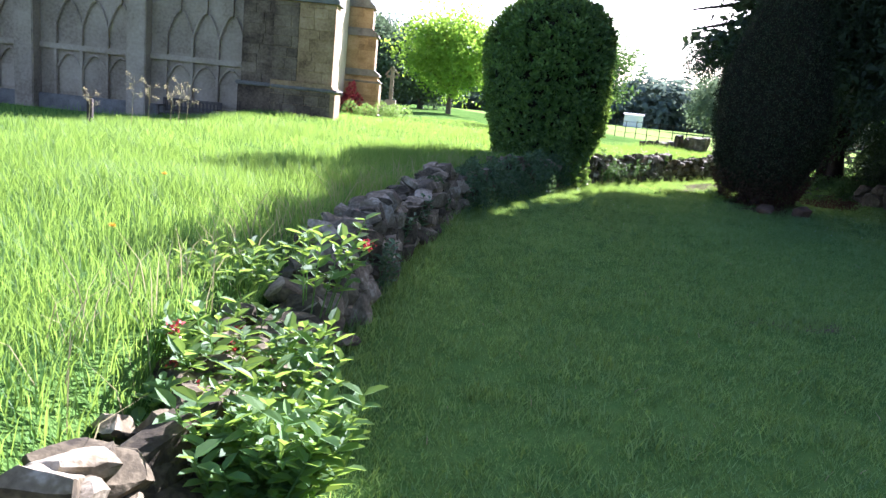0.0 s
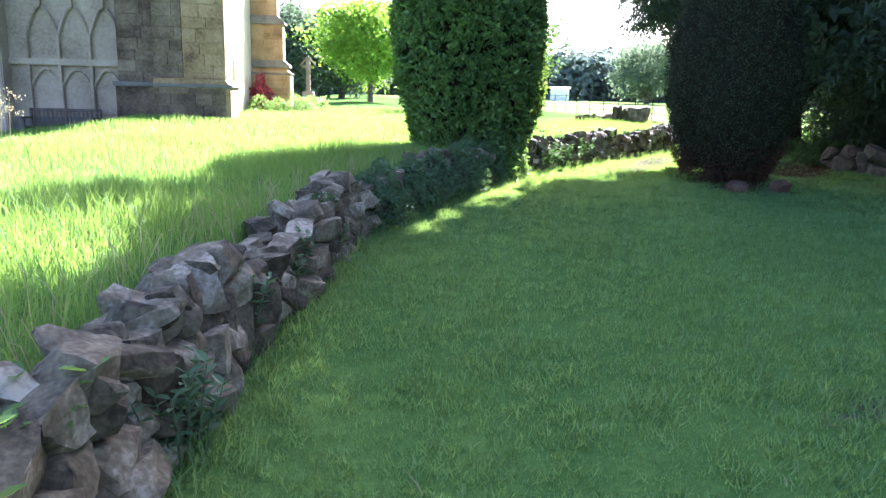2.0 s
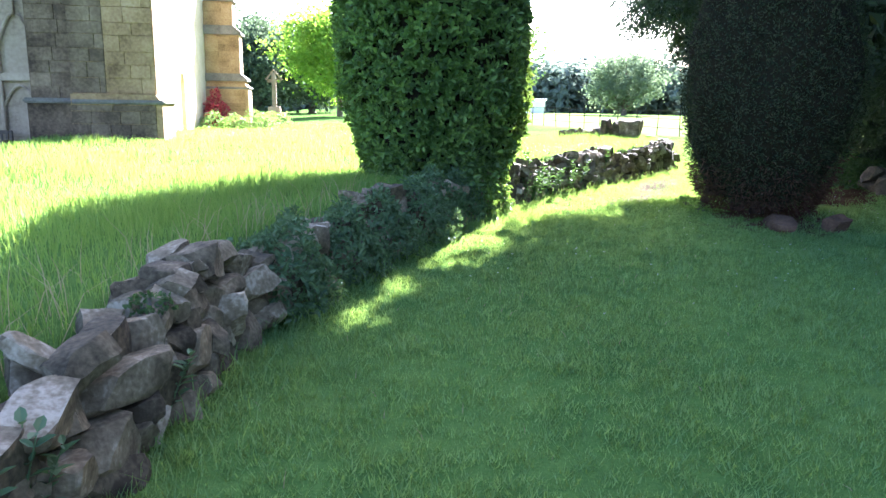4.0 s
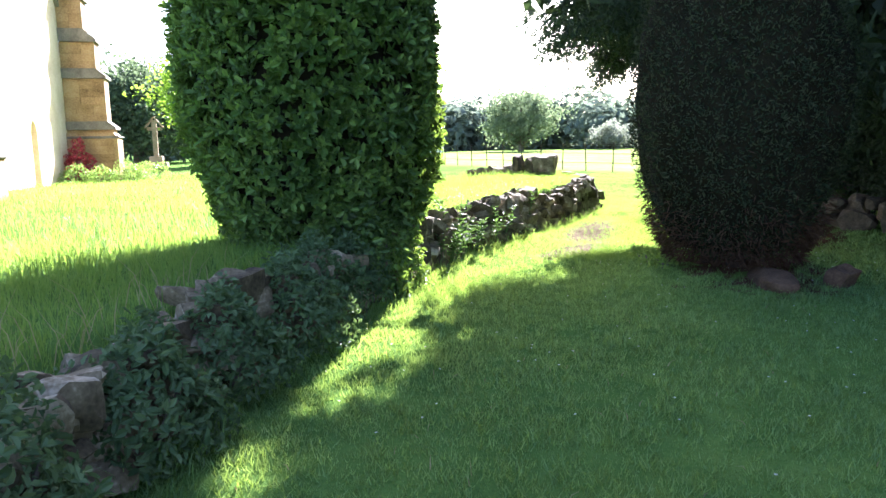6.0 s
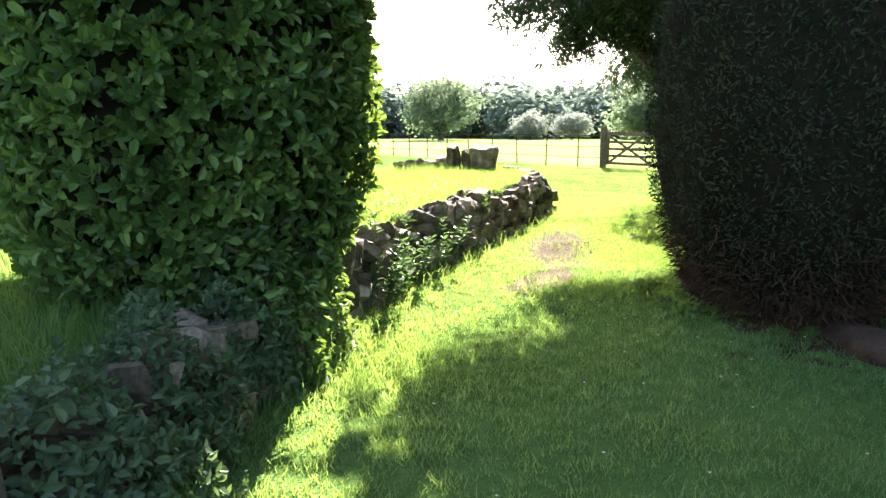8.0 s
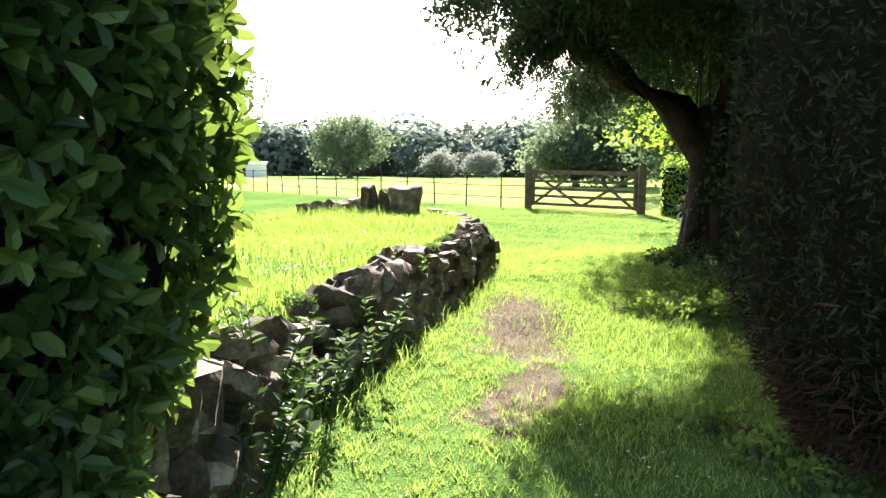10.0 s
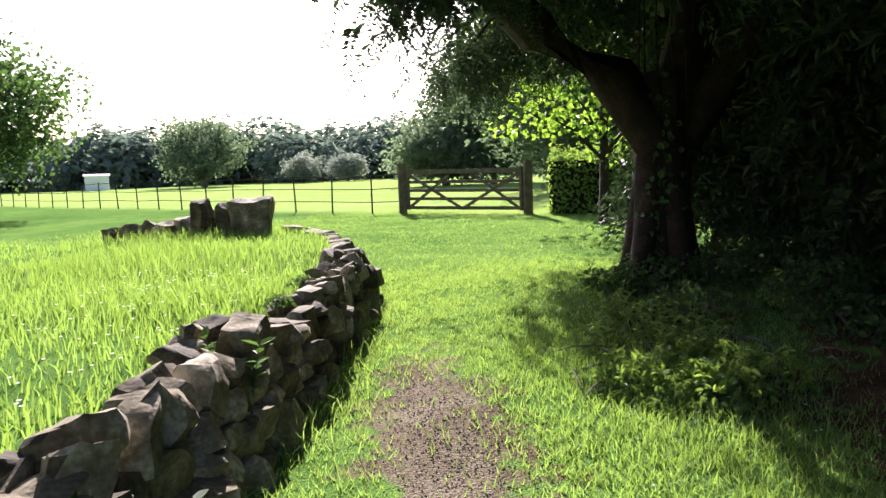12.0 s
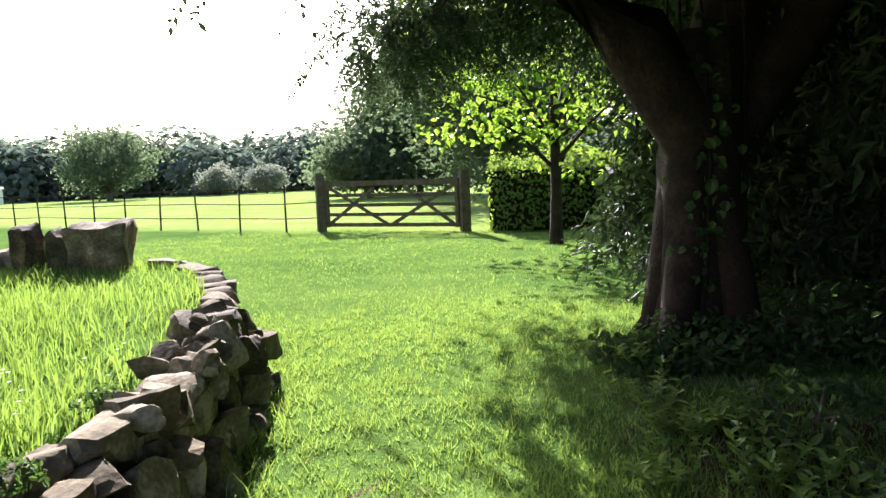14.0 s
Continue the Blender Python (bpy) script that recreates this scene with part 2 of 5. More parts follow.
    soil = blend(ramp(calc("MULTIPLY", under, 0.2), [(0.4, (1, 1, 1)), (0.6, (0, 0, 0))]), soil, litter)
    link(blend(sharp, turf, soil), shader.inputs["Base Color"])
    b = n.new("ShaderNodeBump")
    b.inputs["Strength"].default_value, b.inputs["Distance"].default_value = 0.7, 0.03
    link(fine, b.inputs["Height"]), link(b.outputs[0], shader.inputs["Normal"])
    return m


TURF = ground_material()


# ---- mesh helpers ----
def np_mesh(name, verts, faces, material, smooth=False):
    """A mesh from arrays: verts (N, 3), faces (M, 3 or 4)."""
    faces = np.asarray(faces, dtype=np.int32)
    me = bpy.data.meshes.new(name)
    k = faces.shape[1]
    me.vertices.add(len(verts)), me.loops.add(faces.size), me.polygons.add(len(faces))
    me.vertices.foreach_set("co", np.asarray(verts, dtype=np.float32).ravel())
    me.loops.foreach_set("vertex_index", faces.ravel())
    me.polygons.foreach_set("loop_start", np.arange(0, faces.size, k, dtype=np.int32))
    me.polygons.foreach_set("use_smooth", np.full(len(faces), smooth))
    me.update(calc_edges=True)
    me.materials.append(material)
    return me


def part(name, data, material=None, parent=None, label=""):
    """Links a bmesh or mesh as one object, under a thing or a part where one is given."""
    if isinstance(data, bmesh.types.BMesh):
        me = bpy.data.meshes.new(name)
        data.to_mesh(me)
        data.free()
        me.materials.append(material)
        data = me
    ob = new(name, data)
    ob.parent = parent
    return tagged(ob, label)


def thing(name, label, category, place=(0, 0, 0), group="", turn=0.0):
    ob = new(name)
    ob.empty_display_size = 0.1
    ob.matrix_world = pose(*place, 0, 0, turn)
    return tagged(ob, label, category, group)


def box(bm, x0, x1, y0, y1, z0, z1, m=None, bevel=0.0):
    """A bevelled box between two corners."""
    made = bmesh.ops.create_cube(bm, size=1)["verts"]
    for v in made:
        v.co = Vector(((x0 + x1) / 2 + v.co.x * (x1 - x0), (y0 + y1) / 2 + v.co.y * (y1 - y0), (z0 + z1) / 2 + v.co.z * (z1 - z0)))
    if bevel:
        edges = list({e for v in made for e in v.link_edges})
        made = [v for v in bmesh.ops.bevel(bm, geom=edges, offset=bevel, segments=2, affect="EDGES")["verts"]] or made
    if m is not None:
        done = {v for v in made}
        for v in done:
            v.co = m @ v.co
    return bm


def beam(a, b, w, h, bevel=0.008):
    """A squared timber from a to b, w wide and h high."""
    a, b = Vector(a), Vector(b)
    d = b - a
    q = d.to_track_quat("Y", "Z").to_matrix().to_4x4()
    return box(bmesh.new(), -w / 2, w / 2, 0, d.length, -h / 2, h / 2, Matrix.Translation(a) @ q, bevel)


def tube(points, radii, sides=8, rough=0.0):
    """A tapered round limb through points; returns verts, faces for np_mesh."""
    pts = [Vector(p) for p in points]
    V, F = [], []
    for i, p in enumerate(pts):
        d = (pts[min(i + 1, len(pts) - 1)] - pts[max(i - 1, 0)]).normalized()
        a = d.orthogonal().normalized()
        b = d.cross(a)
        for j in range(sides):
            t = 2 * math.pi * j / sides
            r = radii[i] * (1 + rough * noise.noise(Vector((p.x * 3 + math.cos(t) * 1.7, p.y * 3 + math.sin(t) * 1.7, p.z * 1.3))))
            V.append(p + a * r * math.cos(t) + b * r * math.sin(t))
    for i in range(len(pts) - 1):
        for j in range(sides):
            k = (j + 1) % sides
            F.append((i * sides + j, i * sides + k, (i + 1) * sides + k, (i + 1) * sides + j))
    return np.array([tuple(v) for v in V]), np.array(F)


def tubes(list_of):
    """Several limbs joined: arrays for np_mesh."""
    V, F, n0 = [], [], 0
    for v, f in list_of:
        V.append(v), F.append(f + n0)
        n0 += len(v)
    return np.concatenate(V), np.concatenate(F)


def unit(a):
    return a / np.maximum(np.linalg.norm(a, axis=-1, keepdims=True), 1e-9)


def spread(n):
    return unit(rng.normal(size=(n, 3)))


def leaves(name, P, D, N, L, W, material, oval=False, fold=0.25, blunt=False):
    """Many leaves: places, axes, faces, lengths, widths. Diamonds, or folded ovals of two halves."""
    D = unit(D)
    S = unit(np.cross(D, N))
    U = np.cross(S, D)
    L, W = np.broadcast_to(L, len(P))[:, None], np.broadcast_to(W, len(P))[:, None]
    n = len(P)
    if not oval:
        V = np.stack([P, P + D * L * 0.45 + S * W / 2 + U * W * fold, P + D * L, P + D * L * 0.45 - S * W / 2 + U * W * fold], 1)
        F = np.arange(n)[:, None] * 4 + np.array([[0, 1, 2, 3]])
        return np_mesh(name, V.reshape(-1, 3), F, material)
    droop = -0.12 * L * U
    near_w, far_w, near_l, far_l = (0.46, 0.42, 0.36, 0.78) if blunt else (0.5, 0.42, 0.3, 0.68)
    V = np.stack([P, P + D * L * near_l + S * W * near_w + U * W * fold, P + D * L * far_l + S * W * far_w + U * W * fold + droop * 0.4, P + D * L + droop,
                  P + D * L * far_l - S * W * far_w + U * W * fold + droop * 0.4, P + D * L * near_l - S * W * near_w + U * W * fold], 1)
    i = np.arange(n)[:, None] * 6
    F = np.concatenate([i + np.array([[0, 1, 2, 3]]), i + np.array([[0, 3, 4, 5]])])
    return np_mesh(name, V.reshape(-1, 3), F, material)


def smooth(a, b, x):
    t = np.clip((x - a) / (b - a), 0, 1)
    return t * t * (3 - 2 * t)


# ---- lie of the land ----
WALL = np.array([(-1.05, -9.0), (-1.0, 0.0), (-0.88, 2.0), (-0.64, 4.4), (-0.5, 5.6), (0.03, 8.9), (0.72, 10.7), (2.2, 13.35), (3.6, 15.3), (5.2, 17.0), (6.85, 18.7), (7.75, 19.75)])
EDGING = np.array([(7.75, 19.75), (8.35, 20.7), (8.75, 21.7), (8.85, 22.6)])
RIM = np.concatenate([WALL, EDGING[1:], [(7.5, 26.0), (3.0, 36.0), (2.0, 60.0), (2.0, 400.0)]])


def beside(x, y, line):
    """Distance from a line of points, positive on its left, and the stretch along it of the nearest place."""
    best, sign, at = np.full(np.shape(x), 1e9), np.ones(np.shape(x)), np.zeros(np.shape(x))
    run = 0.0
    for (ax, ay), (bx, by) in zip(line[:-1], line[1:]):
        l = math.hypot(bx - ax, by - ay)
        ux, uy = (bx - ax) / l, (by - ay) / l
        s = np.clip((x - ax) * ux + (y - ay) * uy, 0, l)
        d = np.hypot(x - ax - ux * s, y - ay - uy * s)
        near = d < best
        best = np.where(near, d, best)
        sign = np.where(near, np.sign(ux * (y - ay) - uy * (x - ax)), sign)
        at = np.where(near, run + s, at)
        run += l
    return best * sign, at


def land(x, y):
    x, y = np.asarray(x, float), np.asarray(y, float)
    d, s = beside(x, y, RIM)
    low = 0.14 * smooth(18, 30, y) + 0.10 * smooth(30, 120, y)
    low = low + 0.24 * np.exp(-(((x - 10.2) / 2.0) ** 2 + ((y - 17.2) / 2.2) ** 2)) + 0.20 * np.exp(-(((x - 6.2) / 0.8) ** 2 + ((y - 13.3) / 0.9) ** 2))
    low = low + 0.25 * smooth(8.0, 11.0, x) * (1 - smooth(14, 20, y))
    high = 0.42 + 0.16 * np.exp(-(((x - 8.0) / 1.6) ** 2 + ((y - 22.6) / 2.4) ** 2)) - 0.25 * smooth(20, 38, y) * smooth(0, 6, d)
    high = high - 0.5 * smooth(5, 11, d) * (1 - smooth(14, 20, y))
    high = high - 0.4 * smooth(5.2, 8.0, -x) * smooth(15, 20, y) - 0.32 * smooth(20.8, 22.2, y) * smooth(5.9, 6.9, -x) * (1 - smooth(23.6, 26, y))
    step = np.where(s < 36.0, smooth(-0.02, 0.22, d), smooth(-0.4, 1.2, d))
    step = np.where(y > 24.5, smooth(-1.5, 4.0, d), step)
    rough = 0.02 * np.sin(x * 2.1 + 1.3 * np.sin(y * 1.7)) * np.sin(y * 1.9 + x)
    return low + (high - low) * step + rough * (np.abs(x) + np.abs(y) < 120)


def spaced(marks):
    out = [np.arange(a, b, h) for a, b, h in marks] + [[marks[-1][1]]]
    return np.concatenate(out)


gx = spaced([(-3000, -400, 400), (-400, -40, 30), (-40, -8, 1.0), (-8, 12, 0.14), (12, 40, 0.7), (40, 400, 30), (400, 3000, 400)])
gy = spaced([(-3000, -400, 400), (-400, -40, 30), (-40, -6, 1.0), (-6, 26, 0.14), (26, 70, 0.7), (70, 400, 20), (400, 4000, 400)])
GX, GY = np.meshgrid(gx, gy)
idx = np.arange(GX.size).reshape(GX.shape)
quads = np.stack([idx[:-1, :-1], idx[:-1, 1:], idx[1:, 1:], idx[1:, :-1]], -1).reshape(-1, 4)
ground = new("ground", np_mesh("ground", np.stack([GX, GY, land(GX, GY)], -1).reshape(-1, 3), quads, TURF, True))
tagged(ground, "green churchyard turf with a worn stony path", "ground", kind="structure")


# ---- church ----
def courses(thing_ob, face, x0, x1, z0, z1, at, material, height=0.31, proud=0.007, length=0.62, gaps=()):
    """Ashlar blocks on an upright face as separate pieces. face 's': facing -y at y = at; 'e': facing +x at x = at. gaps: (from, to, bottom, top) left free."""
    shared = {}
    z, row = z0, 0
    while z < z1 - 0.05:
        h = min(height * (0.85 + 0.3 * random.random()), z1 - z)
        x = x0 - (0.5 * length * random.random() if row % 2 else 0)
        while x < x1 - 0.04:
            l = length * random.choice((0.7, 1.0, 1.25))
            a, b = max(x, x0), min(x + l, x1)
            x += l
            if b - a < 0.08 or any(b > g0 and a < g1 and z + h > g2 and z < g3 for g0, g1, g2, g3 in gaps):
                continue
            key = (round(b - a, 1), round(h, 1))
            if key not in shared:
                bm = box(bmesh.new(), 0.004, max(key[0], 0.1) - 0.004, -0.02, 0.02, 0.004, max(key[1], 0.1) - 0.004, None, 0.008)
                me = bpy.data.meshes.new("block")
                bm.to_mesh(me)
                bm.free()
                me.materials.append(material)
                shared[key] = me
            ob = new("block", shared[key])
            ob.parent = thing_ob
            off = proud * (0.5 + random.random())
            ob.matrix_world = (pose(a, at - off, z) if face == "s" else pose(at + off, a, z, 0, 0, 90)) @ Matrix.Diagonal(((b - a) / max(key[0], 0.1), 1, h / max(key[1], 0.1), 1))
        z += h
        row += 1


def prism(profile, x0, x1, axis="x"):
    """An upright profile of (across, z) drawn out from x0 to x1 along an axis."""
    bm = bmesh.new()
    put = (lambda a, u, w: (a, u, w)) if axis == "x" else (lambda a, u, w: (u, a, w))
    rings = [[bm.verts.new(put(a, u, w)) for u, w in profile] for a in (x0, x1)]
    bm.faces.new(rings[0]), bm.faces.new(reversed(rings[1]))
    for i in range(len(profile)):
        j = (i + 1) % len(profile)
        bm.faces.new((rings[0][j], rings[0][i], rings[1][i], rings[1][j]))
    bmesh.ops.recalc_face_normals(bm, faces=bm.faces[:])
    return bm


church = thing("church", "old limestone church with stepped buttresses and gable", "church", (-6, 24, 0))


def church_part(name, bm, material, label=""):
    ob = part(name, bm, material, church, label)
    ob.matrix_parent_inverse = church.matrix_world.inverted()
    return ob


# gable wall in full sun, with a small door
GABLE_X, GABLE_Y0, GABLE_Y1 = -5.25, 23.2, 38.6
out = [(GABLE_Y0, -0.6), (33.4, -0.6), (33.4, 2.0), (33.55, 2.3), (33.8, 2.42), (34.05, 2.3), (34.2, 2.0), (34.2, -0.6), (GABLE_Y1, -0.6), (GABLE_Y1, 6.9), (30.9, 13.2), (GABLE_Y0, 6.9)]
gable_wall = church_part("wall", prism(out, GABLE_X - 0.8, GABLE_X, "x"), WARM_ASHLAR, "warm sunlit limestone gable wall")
church_part("coping", prism([(38.9, 6.62), (38.9, 6.92), (30.9, 13.55), (30.9, 13.2)], GABLE_X - 0.9, GABLE_X + 0.14), LEAD, "sloping stone gable coping")
church_part("coping", prism([(22.9, 6.62), (30.9, 13.2), (30.9, 13.55), (22.9, 6.92)], GABLE_X - 0.9, GABLE_X + 0.14), LEAD, "sloping stone gable coping")
door = church_part("door", prism([(33.4, 0.05), (34.2, 0.05), (34.2, 2.0), (34.05, 2.3), (33.8, 2.42), (33.55, 2.3), (33.4, 2.0)], GABLE_X - 0.68, GABLE_X - 0.6), DOORWOOD, "small arched plank door")
# south wall with blind window tracery, its end pier and the roof
church_part("wall", box(bmesh.new(), -30, -6.3, 23.6, 24.4, -0.6, 6.9), PALE_ASHLAR, "pale grey panelled stone wall")
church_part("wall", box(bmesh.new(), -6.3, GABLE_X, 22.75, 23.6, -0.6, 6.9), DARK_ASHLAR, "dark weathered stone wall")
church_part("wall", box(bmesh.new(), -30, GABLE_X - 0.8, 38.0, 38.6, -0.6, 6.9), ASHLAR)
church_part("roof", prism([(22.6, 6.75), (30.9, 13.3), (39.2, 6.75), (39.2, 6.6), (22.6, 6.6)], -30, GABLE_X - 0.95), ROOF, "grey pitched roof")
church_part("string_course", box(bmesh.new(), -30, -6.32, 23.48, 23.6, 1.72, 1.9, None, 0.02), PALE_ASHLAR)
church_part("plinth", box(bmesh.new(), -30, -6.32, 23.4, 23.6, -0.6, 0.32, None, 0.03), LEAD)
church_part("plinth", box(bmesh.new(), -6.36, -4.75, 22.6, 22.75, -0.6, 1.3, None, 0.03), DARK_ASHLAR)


def tracery(x):
    """A blind two-light panel between mullions, with pointed heads and a row of upright hexagons above."""
    w = 0.82
    for i in range(4):
        a = x + i * w
        church_part("mullion", box(bmesh.new(), a - 0.045, a + 0.045, 23.46, 23.6, 0.32, 1.72, None, 0.015), PALE_ASHLAR)
        church_part("mullion", box(bmesh.new(), a - 0.04, a + 0.04, 23.47, 23.6, 1.9, 2.52, None, 0.015), PALE_ASHLAR)
        if i == 3:
            break
        for side in (0, w):
            pts = [(a + side + (w / 2 - side) * f, 23.54, 2.5 + 0.78 * math.sin(f * math.pi / 2)) for f in (0, 0.25, 0.5, 0.75, 1)]
            church_part("tracery_arch", bm_of(*tube(pts, [0.045] * 5, 6)), PALE_ASHLAR)
        church_part("tracery_bar", box(bmesh.new(), a + w / 2 - 0.035, a + w / 2 + 0.035, 23.48, 23.6, 3.26, 4.6, None, 0.012), PALE_ASHLAR)
        for side in (0, w):
            low = [(a + side + (w / 2 - side) * f, 23.55, 1.12 + 0.5 * math.sin(f * math.pi / 2)) for f in (0, 0.25, 0.5, 0.75, 1)]
            church_part("tracery_arch", bm_of(*tube(low, [0.035] * 5, 6)), PALE_ASHLAR)
        church_part("panel", box(bmesh.new(), a + 0.08, a + w - 0.08, 23.58, 23.6, 0.42, 1.1, None, 0.01), PALE_ASHLAR)


def bm_of(V, F):
    bm = bmesh.new()
    vs = [bm.verts.new(v) for v in V]
    for f in F:
        bm.faces.new([vs[i] for i in f])
    return bm


for x in (-8.9, -12.4, -15.9):
    tracery(x)
for x in (-9.7, -13.2, -16.7):
    church_part("pier", box(bmesh.new(), x - 0.3, x + 0.3, 23.1, 23.6, -0.6, 6.0, None, 0.03), PALE_ASHLAR)


def buttress(x0, x1, y0, y1, ground_z, stages, plinth_z, stained=-99.0):
    """A stepped buttress reaching out along +x. stages: (top z, reach kept). stained: how far the soot-dark stones reach."""
    ob = thing("buttress", "stepped limestone buttress with moulded plinth and sloping weatherings", "buttress", (x0, (y0 + y1) / 2, ground_z))

    def bp(name, bm, material, label=""):
        o = part(name, bm, material, ob, label)
        o.matrix_parent_inverse = ob.matrix_world.inverted()
        return o

    p = 0.14
    bp("plinth", prism([(x0, ground_z - 0.5), (x1 + p, ground_z - 0.5), (x1 + p, plinth_z - 0.06), (x1, plinth_z + 0.12), (x0, plinth_z + 0.12)], y0 - p, y1 + p, "y"), ASHLAR)
    bp("moulding", box(bmesh.new(), x0, x1 + p + 0.07, y0 - p - 0.07, y1 + p + 0.07, plinth_z - 0.1, plinth_z, None, 0.035), LEAD, "moss-dark plinth moulding")
    z, reach = plinth_z + 0.12, x1
    for top, nxt in stages:
        bp("stage", box(bmesh.new(), x0, reach, y0, y1, z - 0.1, top, None, 0.02), ASHLAR)
        stain = max(x0, min(stained, reach - 0.02))
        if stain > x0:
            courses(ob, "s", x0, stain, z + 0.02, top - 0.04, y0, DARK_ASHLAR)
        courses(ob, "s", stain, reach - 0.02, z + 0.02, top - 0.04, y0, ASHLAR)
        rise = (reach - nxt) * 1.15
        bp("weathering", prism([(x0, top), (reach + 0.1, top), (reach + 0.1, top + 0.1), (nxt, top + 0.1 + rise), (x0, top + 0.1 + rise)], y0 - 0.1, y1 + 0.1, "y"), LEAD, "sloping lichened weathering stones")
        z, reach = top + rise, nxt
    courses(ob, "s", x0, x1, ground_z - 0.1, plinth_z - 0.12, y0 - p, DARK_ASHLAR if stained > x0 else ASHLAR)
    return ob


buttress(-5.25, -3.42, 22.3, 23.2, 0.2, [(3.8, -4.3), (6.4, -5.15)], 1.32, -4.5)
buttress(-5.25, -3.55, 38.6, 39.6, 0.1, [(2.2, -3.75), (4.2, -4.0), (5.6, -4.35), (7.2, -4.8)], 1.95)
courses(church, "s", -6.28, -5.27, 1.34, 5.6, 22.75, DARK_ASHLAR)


church_part("moulding", box(bmesh.new(), -6.42, -5.27, 22.52, 22.75, 1.22, 1.34, None, 0.035), LEAD, "moss-dark plinth moulding")
# garden bench against the panelled wall
bench_z = float(land(-7.95, 23.05))
bench = thing("garden_bench", "dark weathered wooden bench against the church wall", "bench", (-7.95, 23.05, bench_z))
for sx in (-0.9, 0.9):
    part("leg", box(bmesh.new(), sx - 0.035, sx + 0.035, -0.3, -0.23, -0.02, 0.62, None, 0.008), OAK, bench)
    part("leg", box(bmesh.new(), sx - 0.035, sx + 0.035, 0.2, 0.27, -0.02, 0.88, None, 0.008), OAK, bench)
    part("armrest", box(bmesh.new(), sx - 0.045, sx + 0.045, -0.34, 0.24, 0.62, 0.655, None, 0.01), OAK, bench)
    part("seat_rail", box(bmesh.new(), sx - 0.025, sx + 0.025, -0.23, 0.2, 0.33, 0.4, None, 0.006), OAK, bench)
for k in range(5):
    part("seat_slat", box(bmesh.new(), -0.865, 0.865, -0.3 + 0.1 * k, -0.215 + 0.1 * k, 0.4, 0.425, None, 0.006), OAK, bench)
part("top_rail", box(bmesh.new(), -0.865, 0.865, 0.215, 0.255, 0.79, 0.88, None, 0.012), OAK, bench)
part("lower_rail", box(bmesh.new(), -0.865, 0.865, 0.215, 0.255, 0.47, 0.53, None, 0.008), OAK, bench)
for k in range(15):
    part("back_slat", box(bmesh.new(), -0.83 + 0.115 * k, -0.78 + 0.115 * k, 0.225, 0.245, 0.53, 0.79, None, 0.004), OAK, bench)


